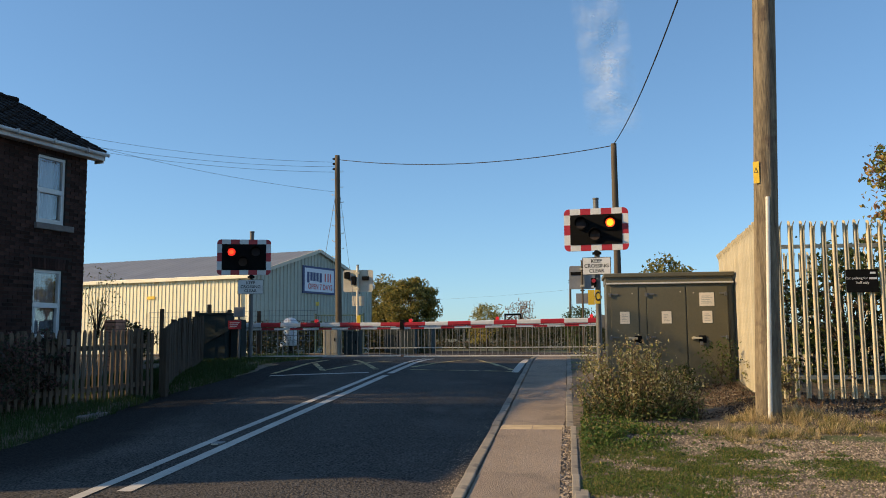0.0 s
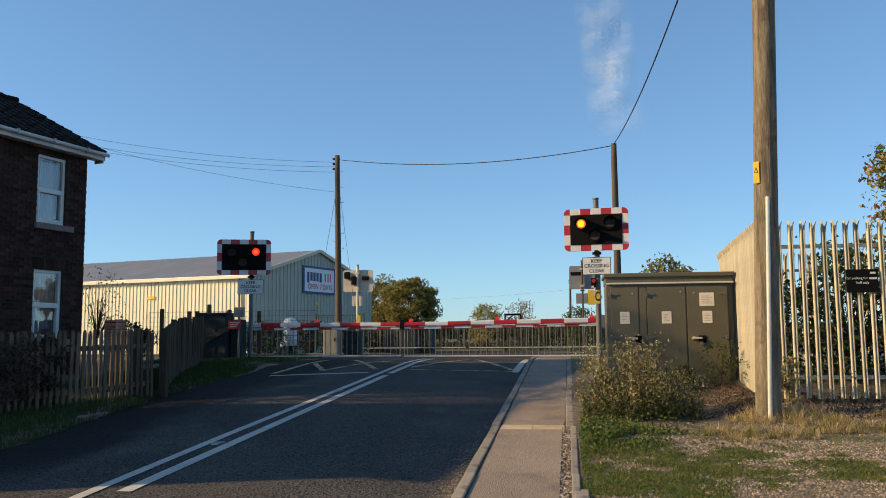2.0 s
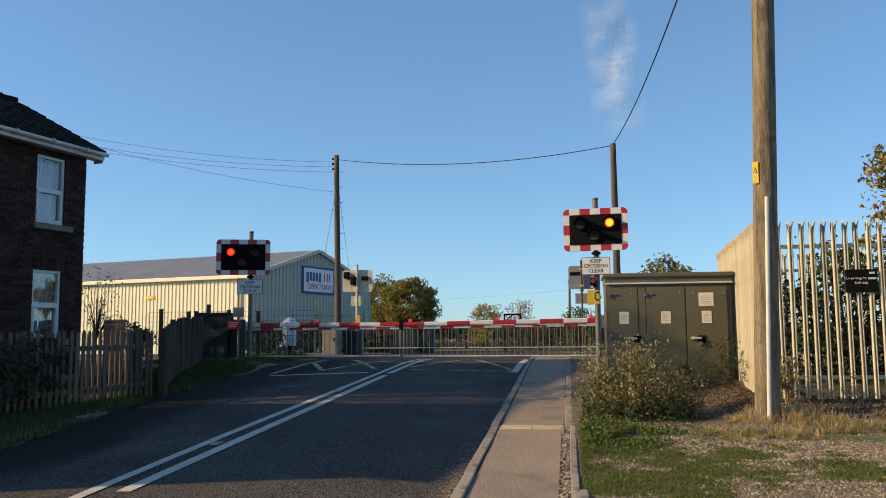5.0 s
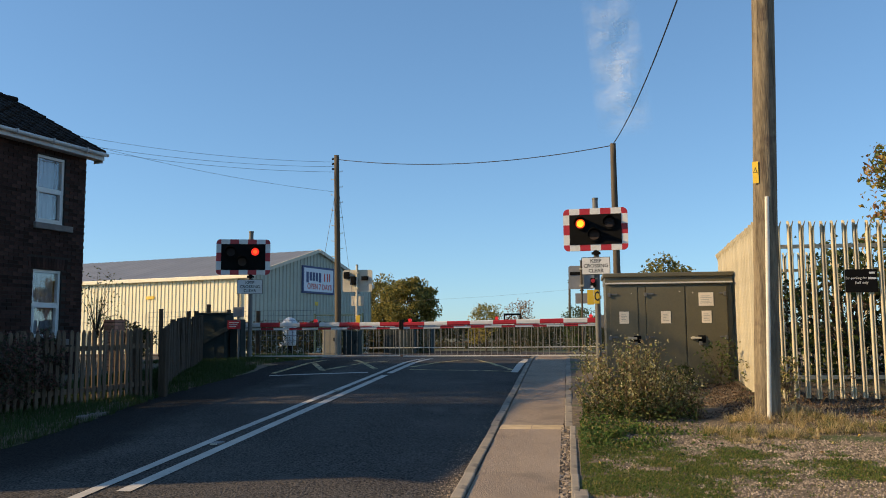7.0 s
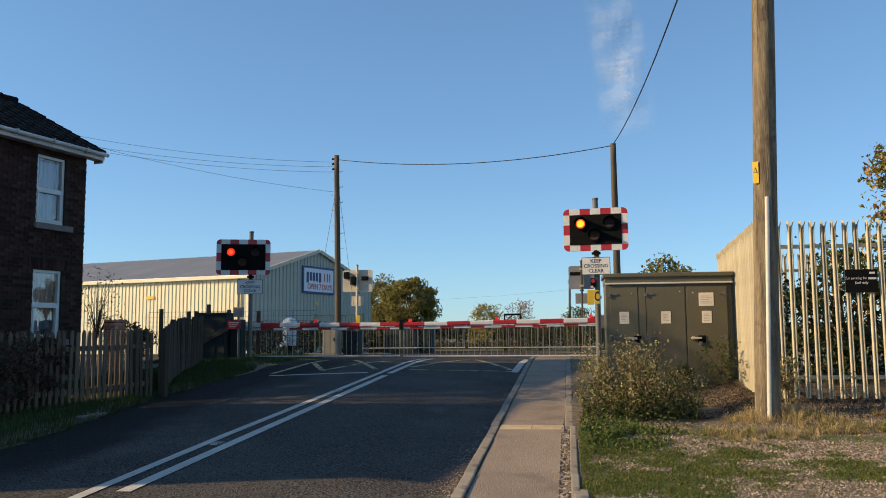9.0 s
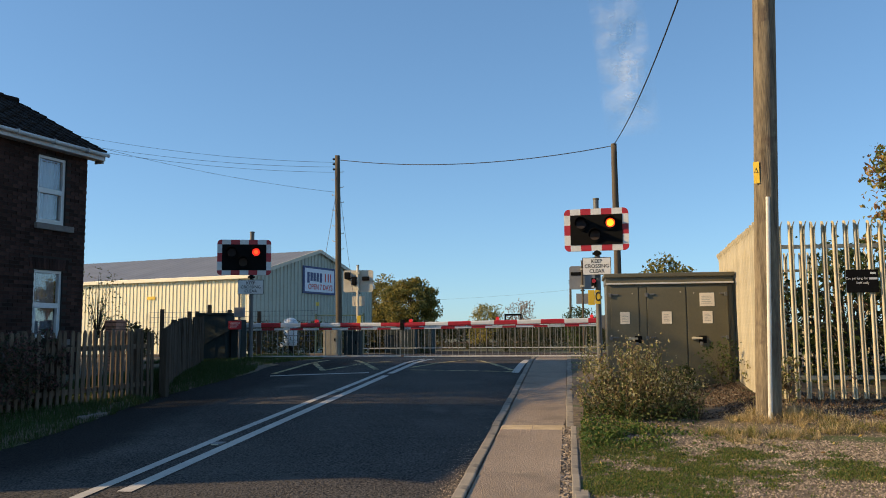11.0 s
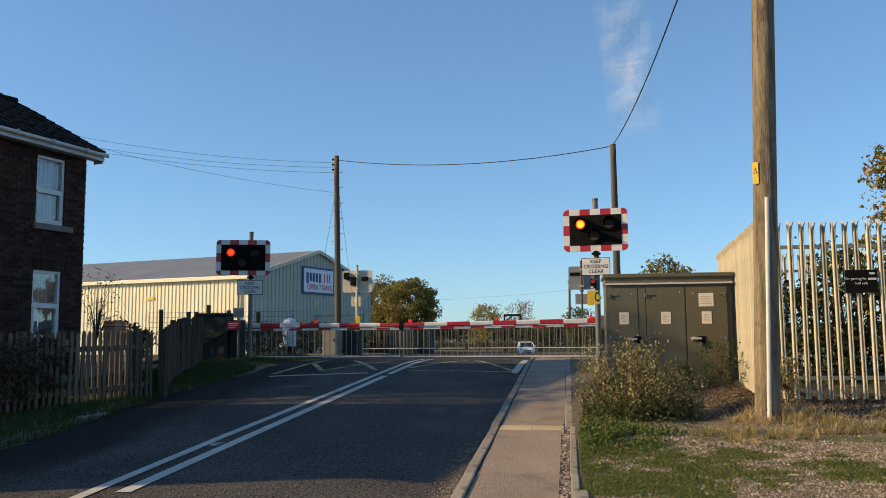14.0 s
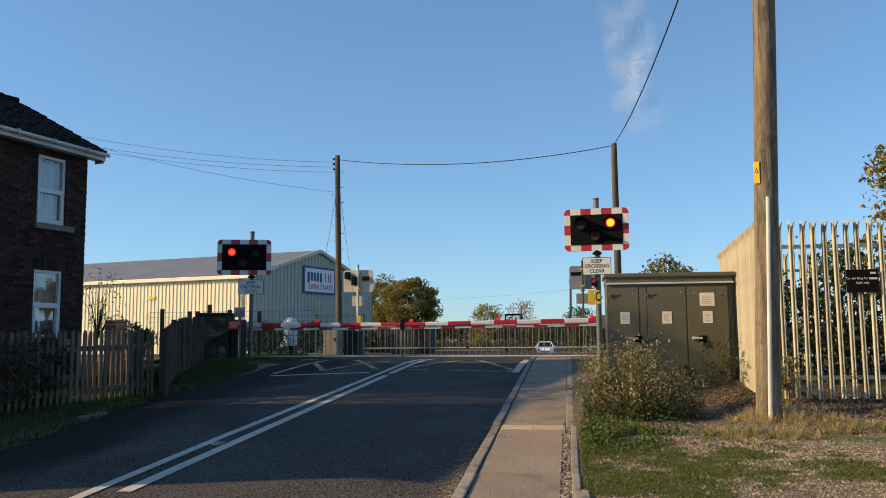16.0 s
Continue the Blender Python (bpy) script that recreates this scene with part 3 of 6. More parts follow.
    # windows
    for k, (u0, u1, z0, z1) in enumerate(wins):
        w = part("window", frame_bm(u0, u1, z0, z1), "upvc", h, "white plastic two-light window")
        zm = z0 + (z1 - z0) * 0.5
        part("transom", box(nb(), -0.12, -0.05, u0 + 0.06, u1 - 0.06, zm - 0.035, zm + 0.035, 0.006), "upvc", w)
        part("lower_sash", sash_bm(u0 + 0.055, u1 - 0.055, z0 + 0.055, zm - 0.03), "upvc", w)
        for a, b in ((z0 + 0.06, zm - 0.03), (zm + 0.03, z1 - 0.06)):
            gp = part("pane", box(nb(), -0.092, -0.088, u0 + 0.06, u1 - 0.06, a, b), "glass", w)
            gp.visible_shadow = False
        part("window_sill", box(nb(), -0.1, 0.07, u0 - 0.05, u1 + 0.19, z0 - 0.13, z0 - 0.005, 0.012), "stone", h)
        cv2, cf2 = [], []
        for i in range(41):
            q = u0 + 0.03 + (u1 - u0 - (0.06 if k else 0.16)) * i / 40
            dx = -0.19 + 0.007 * math.sin(i * 0.9) + 0.003 * math.sin(i * 3.7)
            cv2 += [(dx, q, z0 + 0.02), (dx, q, z1 - 0.02)]
            if i:
                cf2.append((2 * i - 2, 2 * i, 2 * i + 1, 2 * i - 1))
        raw("curtain", cv2, cf2, "curtain", h, "pale hanging curtain behind the glass")
    # brick face
    bm = nb()
    box(bm, -0.0125, 0.0, -0.105, 0.105, -0.0325, 0.0325)
    lead = part("brick", bm, "brick", wall)
    me = lead.data
    n, rest_v, rest_f = 0, [], []
    rows_ = int((zt - 0.9) / 0.075)
    for r in range(rows_):
        z = 0.94 + r * 0.075
        for c in range(18):
            u = -0.115 - c * 0.225 + (0.1125 if r % 2 else 0)
            if u > -0.1:
                u = -0.06
            a, b = u - 0.105, min(u + 0.105, 0.0)
            if any(u0 - 0.01 < b and a < u1 + 0.01 and z0 - 0.14 < z + 0.03 and z - 0.03 < z1 + 0.01 for u0, u1, z0, z1 in wins):
                if a < -1.31 - 0.04 and b < -1.2:
                    b = -1.315
                elif b > -0.56 and a > -0.66:
                    a = -0.565
                else:
                    continue
            if z > 3.02 and z < 3.3 and -1.4 < u < -0.4:
                continue
            lift = random.uniform(-0.004, 0.005)
            if n < 300 and u > -2.6 and 2.6 < z and abs(b - a - 0.21) < 0.002:
                ob = lead if n == 0 else new("brick", me)
                ob.parent = wall
                ob.matrix_basis = Matrix.Translation((lift, (a + b) / 2, z))
                n += 1
            else:
                k = len(rest_v)
                x0, x1 = -0.0122, lift
                rest_v += [(x, q, w) for x in (x0, x1) for q in (a, b) for w in (z - 0.0325, z + 0.0325)]
                rest_f += [tuple(k + i for i in f) for f in ((4, 6, 7, 5), (0, 4, 5, 1), (2, 3, 7, 6), (1, 5, 7, 3), (0, 2, 6, 4))]
    tagged(raw("further_bricks", rest_v, rest_f, "brick_rest", wall), kind="stuff")
    # soldier arches over the lower window
    for i in range(14):
        a = (i - 6.5) / 6.5 * 0.16
        s = part("arch_brick", box(nb(), -0.0125, 0.004, -0.031, 0.031, -0.11, 0.11), "brick", wall)
        s.matrix_basis = Matrix.Translation((0, -0.94 + (i - 6.5) * 0.072, 3.15)) @ Matrix.Rotation(-a, 4, "X")
    return h


def frame_bm(u0, u1, z0, z1):
    bm = nb()
    for a, b, c, d in ((u0, u1, z1 - 0.06, z1), (u0, u1, z0, z0 + 0.06), (u0, u0 + 0.06, z0 + 0.061, z1 - 0.061), (u1 - 0.06, u1, z0 + 0.061, z1 - 0.061)):
        box(bm, -0.13, -0.045, a, b, c, d, 0.006)
    return bm


def sash_bm(u0, u1, z0, z1):
    bm = nb()
    for a, b, c, d in ((u0, u1, z1 - 0.04, z1), (u0, u1, z0, z0 + 0.04), (u0, u0 + 0.04, z0 + 0.041, z1 - 0.041), (u1 - 0.04, u1, z0 + 0.041, z1 - 0.041)):
        box(bm, -0.115, -0.035, a, b, c, d, 0.005)
    return bm


ROOF_PITCH = 28.4
house()


def unseen_neighbour():
    """Unseen house past a narrow gap, added for shade: plain brick walls, gabled roof."""
    h = thing("house", (-10.27, 16.5, 0), -TURN, "unseen dark brick house added past a narrow gap for shade", "house")
    a, b, deep, zb, zt = -7.95, -11.9, -4.8, 0.1, 5.56
    bm = nb()
    box(bm, -0.25, 0.0, b, a, zb, zt)
    box(bm, deep, deep + 0.25, b, a, zb, zt)
    box(bm, deep + 0.252, -0.252, a - 0.25, a, zb, zt)
    box(bm, deep + 0.252, -0.252, b, b + 0.25, zb, zt)
    part("wall", bm, "brick_rest", h)
    o, ze = 0.25, 5.6
    half = -deep / 2 + o
    zr = ze + half * math.tan(radians(ROOF_PITCH))
    bm = plate(nb(), [(o, ze), (deep / 2, zr), (deep - o, ze)], b - o, a + 0.1)
    bmesh.ops.recalc_face_normals(bm, faces=bm.faces)
    part("roof", bm, "tile_rest", h)




unseen_neighbour()


# ---- the warehouse ----
def ribbed(x0, x1, zlo, zhi, pitch, name, material, parent, label="", deep=0.05):
    """Profiled sheet along x facing -y, its top following zhi(x)."""
    v, f = [], []
    x = x0
    prof = []
    while x < x1 - 0.01:
        for dx, dy in ((0, 0), (0.62, 0), (0.70, -deep), (0.90, -deep)):
            prof.append((min(x + dx * pitch, x1), dy))
        x += pitch
    prof.append((x1, 0))
    for px_, dy in prof:
        v += [(px_, dy, zlo), (px_, dy, zhi(px_))]
    for i in range(len(prof) - 1):
        f.append((2 * i, 2 * i + 2, 2 * i + 3, 2 * i + 1))
    return raw(name, v, f, material, parent, label)


def warehouse():
    # local x runs along the long side away from the corner, mirrored to the left; origin at the corner
    w = thing("warehouse", (-26.4, 66.7, 0), -16.04, "large metal-clad warehouse, cream side wall, grey pitched roof", "warehouse")
    L, W, ze, zr, zb = 70.0, 20.67, 6.74, 9.66, -0.8
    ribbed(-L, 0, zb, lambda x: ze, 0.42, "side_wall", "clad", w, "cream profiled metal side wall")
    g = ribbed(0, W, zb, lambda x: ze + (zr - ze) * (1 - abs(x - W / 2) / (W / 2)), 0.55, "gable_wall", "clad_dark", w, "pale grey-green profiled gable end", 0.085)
    g.matrix_basis = pose(0, 0, 0, 0, 0, 90)
    bm = nb()
    box(bm, -L, -L + 0.2, 0.1, W, zb, ze)
    box(bm, -L + 0.21, -0.1, W - 0.2, W, zb, ze)
    part("rear_wall", bm, "clad", w)
    sl = math.atan2(zr - ze, W / 2)
    n = math.hypot(zr - ze, W / 2)
    lean = radians(90) - sl
    r = ribbed(-L, 0.2, 0, lambda x: n + 0.24, 1.0, "roof", "metal_roof", w, "grey profiled metal roof", 0.018)
    r.matrix_basis = Matrix.Translation((0, -0.25, ze)) @ Matrix.Rotation(-lean, 4, "X")
    r = ribbed(-0.2, L, 0, lambda x: n + 0.24, 1.0, "roof", "metal_roof", w, "grey profiled metal roof", 0.018)
    r.matrix_basis = Matrix.Translation((0, W + 0.25, ze)) @ Matrix.Rotation(math.pi, 4, "Z") @ Matrix.Rotation(-lean, 4, "X")
    part("gutter", box(nb(), -L, 0.25, -0.38, -0.16, ze - 0.28, ze + 0.04, 0.03), "trim", w, "cream eaves gutter")
    part("corner_trim", box(nb(), -0.22, 0.06, -0.1, 0.14, zb, ze - 0.28, 0.02), "trim", w)
    for s in (1, -1):
        vt = part("verge_trim", box(nb(), 0.2, 0.32, 0, n + 0.2, -0.22, 0.1), "cream", w)
        vt.matrix_basis = Matrix.Translation((0, -0.25 if s > 0 else W + 0.25, ze)) @ (Matrix.Rotation(sl, 4, "X") if s > 0 else Matrix.Rotation(math.pi - sl, 4, "X") @ Matrix.Translation((0, 0, 0.12)))
    part("downpipe", rod(nb(), (-0.9, -0.2, zb), (-0.9, -0.2, ze - 0.28), 0.09, n=10), "post_grey", w)
    part("yellow_notice", box(nb(), -11.2, -10.3, -0.1, -0.055, 4.95, 5.22), "yellow", w)
    sg = part("sign_board", box(nb(), 0.08, 0.2, 7.6, 13.1, 5.55, 8.12, 0.03), "sign_blue", w, "large blue-edged white shop sign")
    part("sign_face", box(nb(), 0.2, 0.22, 7.85, 12.85, 5.75, 7.92), "sign_white", sg)
    face = Matrix.Translation((0.225, 10.35, 0)) @ pose(0, 0, 0, 0, 0, 90)
    # company mark as plain shapes, then the readable line
    bm = nb()
    for i, (a, hgt) in enumerate(((-2.15, 1.0), (-1.62, 0.8), (-1.12, 0.82), (-0.6, 0.82), (-0.05, 0.9))):
        box(bm, a, a + 0.40, 0, 0.012, 7.55 - hgt, 7.55, 0.0, face)
    part("mark", bm, "sign_blue", sg)
    bm = nb()
    for a in (0.85, 1.35, 1.75):
        box(bm, a, a + 0.2, 0, 0.012, 6.75, 7.55, 0.0, face @ Matrix.Shear("XZ", 4, (0, 0)))
    part("mark", bm, "sign_red", sg)
    letters("lettering", "OPEN 7 DAYS", 0.72, "sign_red", sg, face @ Matrix.Translation((0.1, -0.004, 6.2)), 0.004, "red lettering", 0.012, 0.95)
    part("gable_notice", box(nb(), 0.08, 0.11, 9.9, 10.4, 4.45, 4.8), "yellow", w)
    return w


warehouse()


# ---- roadside equipment ----
def cabinet():
    c = thing("equipment_cabinet", (0.635, 14.2, 0.70), 0, "olive green steel trackside cabinet with three doors", "cabinet")
    W, D, H = 2.03, 0.85, 1.77
    part("plinth", box(nb(), 0.02, W - 0.02, 0.03, D - 0.03, -0.12, 0.06), "kerb", c)
    part("body", box(nb(), 0, W, 0.02, D, 0.06, H, 0.01), "olive", c)
    lid = nb()
    box(lid, -0.04, W + 0.04, -0.045, D + 0.05, H + 0.10, H + 0.17, 0.015)
    box(lid, -0.01, W + 0.01, -0.012, D + 0.01, H - 0.01, H + 0.11, 0.004)
    part("roof", lid, "olive", c, "overhanging olive roof")
    part("drip_rail", box(nb(), 0.0, W + 0.02, -0.04, -0.011, H - 0.015, H + 0.012, 0.004), "conduit", c, "bright steel drip rail")
    doors = [(0.07, 0.52), (0.66, 1.28), (1.30, 1.95)]
    for k, (a, b) in enumerate(doors):
        d = part("door", box(nb(), a, b, -0.008, 0.022, 0.12, H - 0.06, 0.006), "olive", c)
        hx = b - 0.02 if k == 2 else a
        for z in (0.22, 0.86, H - 0.2):
            hg = nb()
            box(hg, hx - 0.035, hx + 0.01, -0.035, -0.006, z - 0.025, z + 0.04, 0.005)
            box(hg, (hx - 0.11) if k == 2 else hx, hx if k == 2 else hx + 0.12, -0.025, -0.008, z + 0.005, z + 0.03, 0.004)
            part("hinge", hg, "post_grey", d)
        if k != 1:
            x = a + 0.25 if k == 0 else a + 0.05
            hd = nb()
            box(hd, x, x + 0.17, -0.06, -0.03, 0.84, 0.875, 0.008)
            box(hd, x + 0.02, x + 0.06, -0.032, -0.006, 0.83, 0.885)
            part("handle", hd, "galv", d)
            part("hasp", box(nb(), x + 0.12, x + 0.24, -0.02, -0.006, 0.78, 0.90, 0.005), "black", d)
            lk = nb()
            box(lk, x + 0.13, x + 0.18, -0.045, -0.021, 0.74, 0.80, 0.006)
            part("padlock", lk, "post_grey", d)
        nt = [((a + b) / 2 - 0.08 if k < 2 else a + 0.24, 1.10, 0.155, 0.20)]
        if k == 2:
            nt.append((a + 0.20, 1.38, 0.235, 0.22))
        for x, z, w, hgt in nt:
            q = part("notice", box(nb(), x, x + w, -0.013, -0.0085, z, z + hgt), "note", d, "pale faded paper notice")
            lines = nb()
            for i in range(5):
                box(lines, x + 0.03, x + w - 0.03 - 0.02 * (i % 3), -0.0145, -0.0131, z + hgt * (0.2 + 0.13 * i), z + hgt * (0.2 + 0.13 * i) + 0.008)
            part("faded_print", lines, "faint", q)
    part("panel_strip", box(nb(), 0.535, 0.645, -0.004, 0.022, 0.12, H - 0.06, 0.003), "olive", c)
    for x, z in ((0.42, 1.6), (1.2, 1.62), (1.41, 1.6)):
        part("rivet", rod(nb(), (x, 0.0, z), (x, -0.014, z), 0.012, n=8), "galv", c)


cabinet()


def palisade(p0, p1, top, pales, label):
    """A palisade fence between two points: angle-profile pales on two rails, posts behind."""
    p0, p1 = Vector(p0), Vector(p1)
    d = p1 - p0
    L = d.length
    f = thing("palisade_fence", (p0.x, p0.y, 0), math.degrees(math.atan2(d.y, d.x)), label, "fence", "palisade fences")
    gb = min(gz(p0.x, p0.y), gz(p1.x, p1.y))
    zb = gb + 0.06
    bm = nb()
    # folded pale, three flats, splayed head
    sec = [(-0.034, 0.0), (-0.023, -0.032), (-0.013, -0.033), (0.0, -0.001), (0.013, -0.033), (0.023, -0.032), (0.034, 0.0)]
    levels = [(0, 1.0, 0), (top - zb - 0.14, 1.0, 0), (top - zb - 0.06, 1.12, -0.012), (top - zb, 1.35, -0.04)]
    dip = lambda x, s: 0.10 * max(0.0, 1 - abs(x) / 0.017) if s > 1.3 else 0.0
    vs = [[bm.verts.new((x * s, y + off, z - dip(x, s))) for x, y in sec] + [bm.verts.new((x * s * 0.9, y + off + 0.005, z - dip(x, s))) for x, y in reversed(sec)] for z, s, off in levels]
    for a, b in zip(vs, vs[1:]):
        for i in range(14):
            bm.faces.new((a[i], a[(i + 1) % 14], b[(i + 1) % 14], b[i]))
    for i in range(6):
        bm.faces.new((vs[-1][i], vs[-1][i + 1], vs[-1][12 - i], vs[-1][13 - i]))
    bmesh.ops.recalc_face_normals(bm, faces=bm.faces)
    lead = part("pale", bm, "galv", f)
    me = lead.data
    n = int(L / pales)
    for i in range(n + 1):
        o = lead if i == 0 else new("pale", me)
        o.parent = f
        o.matrix_basis = pose(0.04 + i * pales, -0.02, zb + random.uniform(-0.008, 0.008), random.uniform(-0.3, 0.3), random.uniform(-0.5, 0.5), 0)
    for z in (zb + 0.27, top - 0.33):
        part("rail", box(nb(), 0, L, -0.012, 0.028, z - 0.025, z + 0.025, 0.004), "galv", f)
    k = max(1, round(L / 2.7))
    for i in range(k + 1):
        x = 0.05 + (L - 0.1) * i / k
        part("post", box(nb(), x - 0.03, x + 0.03, 0.03, 0.11, gb - 0.1, top - 0.12, 0.004), "galv", f)
    return f


palisade((2.60, 11.54), (8.6, 11.75), 3.10, 0.142, "tall galvanised steel palisade fence with splayed pale tops")
palisade((2.96, 16.8), (2.60, 11.66), 3.14, 0.142, "galvanised palisade fence beside the green cabinet, seen edge-on")
palisade((3.15, 16.4), (8.8, 16.5), 3.12, 0.142, "galvanised palisade fence at the back of the compound")
sgn = thing("parking_sign", (3.79, 11.527, 2.30), 2, "black notice about car parking fixed to the fence", "sign")
part("board", box(nb(), -0.2, 0.2, -0.012, 0.0, -0.15, 0.15, 0.004), "black", sgn)
letters("lettering", "Car parking for", 0.045, "white", sgn, pose(-0.07, -0.013, 0.035), 0.001)
bar = nb()
box(bar, 0.085, 0.185, -0.014, -0.0122, 0.018, 0.045)
part("print_bar", bar, "white", sgn)
letters("lettering", "Staff only", 0.045, "white", sgn, pose(0.0, -0.013, -0.025), 0.001)
part("logo", box(nb(), 0.1, 0.17, -0.014, -0.0122, 0.09, 0.115), "white", sgn)


LAMPS = {}


def signal(base, centre_z, W, H, rz, key, sign_z, sign_w, sign_h, front=True, hot=True, off=0.0):
    """Flashing-light signal: post, board with red and white border, two red lamps, one amber, hoods."""
    x, y, z0 = base
    lab = ("crossing signal, red and white bordered board, one lamp lit" if front else "level crossing signal seen from its plain back")
    s = thing("crossing_signal", base, rz, lab, "signal", "crossing signals")
    zc = centre_z - z0
    post = rod(nb(), (off, 0.1, -0.1), (off, 0.1, zc + H / 2 + 0.2), 0.057 if front or hot else 0.042, n=20)
    part("post", post, "post_grey" if front else "cream" if hot else "wood_far", s)
    part("post_cap", rod(nb(), (off, 0.1, zc + H / 2 + 0.2), (off, 0.1, zc + H / 2 + 0.23), 0.065, n=20), "post_grey", s)
    r, b = 0.1, 0.125
    pts = []
    for cx, cz, a0 in ((W / 2 - r, H / 2 - r, 0), (-W / 2 + r, H / 2 - r, 90), (-W / 2 + r, -H / 2 + r, 180), (W / 2 - r, -H / 2 + r, 270)):
        pts += [(cx + r * math.cos(radians(a0 + k * 18)), zc + cz + r * math.sin(radians(a0 + k * 18))) for k in range(6)]
    board = part("backboard", plate(nb(), pts, 0.0, 0.03), "cream" if not front and hot else "grey_back", s)
    part("face", box(nb(), -W / 2 + b, W / 2 - b, -0.022, -0.001, zc - H / 2 + b, zc + H / 2 - b, 0.004), "black", board)
    # border blocks
    nx, nz = 7, 5
    wx, wz = (W - 2 * b) / (nx - 2), (H - 2 * b) / (nz - 2)
    for sz in (1, -1):
        for i in range(nx - 2):
            x0 = -W / 2 + b + i * wx
            za, zb_ = (zc + H / 2 - b, zc + H / 2) if sz > 0 else (zc - H / 2, zc - H / 2 + b)
            part("border_block", box(nb(), x0, x0 + wx, -0.012, -0.001, za, zb_), "white" if i % 2 == 0 else "red", board)
    for sx in (1, -1):
        for i in range(nz - 2):
            z1 = zc - H / 2 + b + i * wz
            xa, xb = (W / 2 - b, W / 2) if sx > 0 else (-W / 2, -W / 2 + b)
            part("border_block", box(nb(), xa, xb, -0.012, -0.001, z1, z1 + wz), "white" if i % 2 == 0 else "red", board)
        for sz in (1, -1):
            cp = [(sx * (W / 2 - b), zc + sz * (H / 2 - b)), (sx * W / 2, zc + sz * (H / 2 - b))]
            cp += [(sx * (W / 2 - r + r * math.cos(radians(a))), zc + sz * (H / 2 - r + r * math.sin(radians(a)))) for a in (0, 18, 36, 54, 72, 90)]
            cp += [(sx * (W / 2 - b), zc + sz * H / 2)]
            bmc = plate(nb(), cp if sx * sz < 0 else cp[::-1], -0.012, -0.001)
            bmesh.ops.recalc_face_normals(bmc, faces=bmc.faces)
            part("border_corner", bmc, "red", board)
    k = W / 1.3
    for nm, dx, dz, lens in (("left", -0.295 * k, 0.12 * k, "dark_lens"), ("right", 0.29 * k, 0.125 * k, "dark_lens"), ("amber", -0.02 * k, -0.12 * k, "amber_lens")):
        c = Vector((dx, -0.03, zc + dz))
        hs = part("lamp_housing", rod(nb(), c + Vector((0, 0.01, 0)), c + Vector((0, -0.03, 0)), 0.135 * k, n=28), "black", s)
        lens_ob = part("lens", rod(nb(), c + Vector((0, -0.03, 0)), c + Vector((0, -0.045, 0)), 0.105 * k, 0.1 * k, n=28), lens, hs)
        # hood: an open half tube
        hv, hf = [], []
        for j, yy in enumerate((-0.03, -0.26)):
            for rr in (0.125, 0.133):
                for a in range(15):
                    t = radians(-10 + 200 * a / 14)
                    cut = 0.0 if j == 0 else 0.16 * (1 - max(0.0, math.sin(t)))
                    hv.append((c.x + rr * k * math.cos(t), yy + cut, c.z + rr * k * math.sin(t)))
        for a in range(14):
            for o1, o2 in ((0, 30), (15, 45)):
                hf.append((o1 + a, o1 + a + 1, o2 + a + 1, o2 + a))
            hf.append((30 + a, 31 + a, 46 + a, 45 + a))
        raw("hood", hv, hf, "black", s)
        if nm != "amber" and front:
            q = part("lamp_" + nm, rod(nb(), (0, 0.012, 0), (0, -0.012, 0), 0.098 * k, 0.09 * k, n=28), "hot_rim" if hot else "lit", s, "red lamp that glows in turn")
            part("lamp_core", rod(nb(), (0, -0.0121, 0), (0, -0.014, 0), 0.07 * k if hot else 0.05 * k, n=28), "hot" if hot else "lit_core", q)
            LAMPS[key + nm] = (q, c)
    br = nb()
    box(br, off - 0.09, off + 0.09, 0.03, 0.16, zc + H / 2 - 0.18, zc + H / 2 - 0.1, 0.01)
    box(br, off - 0.09, off + 0.09, 0.03, 0.16, zc - H / 2 + 0.1, zc - H / 2 + 0.18, 0.01)
    part("clamp", br, "galv", s)
    bell = nb()
    rod(bell, (off, 0.06, zc - H / 2 - 0.05), (off, -0.03, zc - H / 2 - 0.05), 0.05, 0.06, n=16)
    box(bell, off - 0.09, off + 0.09, -0.02, 0.04, zc - H / 2 - 0.08, zc - H / 2 - 0.03, 0.01)
    part("yodel_horn", bell, "black", s)
    if front:
        sx = off - 0.01
        k2 = part("plate_sign", box(nb(), sx - sign_w / 2, sx + sign_w / 2, -0.008, 0.0, sign_z - z0 - sign_h / 2, sign_z - z0 + sign_h / 2, 0.003), "black", s, "white keep crossing clear sign")
        part("sign_face", box(nb(), sx - sign_w / 2 + 0.012, sx + sign_w / 2 - 0.012, -0.011, -0.0081, sign_z - z0 - sign_h / 2 + 0.012, sign_z - z0 + sign_h / 2 - 0.012), "white", k2)
        for i, wd in enumerate(("KEEP", "CROSSING", "CLEAR")):
            letters("lettering", wd, sign_h * 0.285, "ink", k2, pose(sx, -0.012, sign_z - z0 + sign_h * (0.28 - 0.28 * i)), 0.001, "", 0.0018)
        part("sign_clip", box(nb(), off - 0.07, off + 0.07, 0.0, 0.16, sign_z - z0 - 0.03, sign_z - z0 + 0.03), "galv", s)
    else:
        if not hot:
            part("rear_band", box(nb(), -W / 2 + 0.3, W / 2 - 0.06, 0.031, 0.05, zc + 0.1, zc + 0.24), "black", s)
        part("rear_plate", box(nb(), -0.28, 0.28, -0.01, 0.0, zc - H / 2 - 0.62, zc - H / 2 - 0.18, 0.004), "cream" if hot else "grey_back", s)
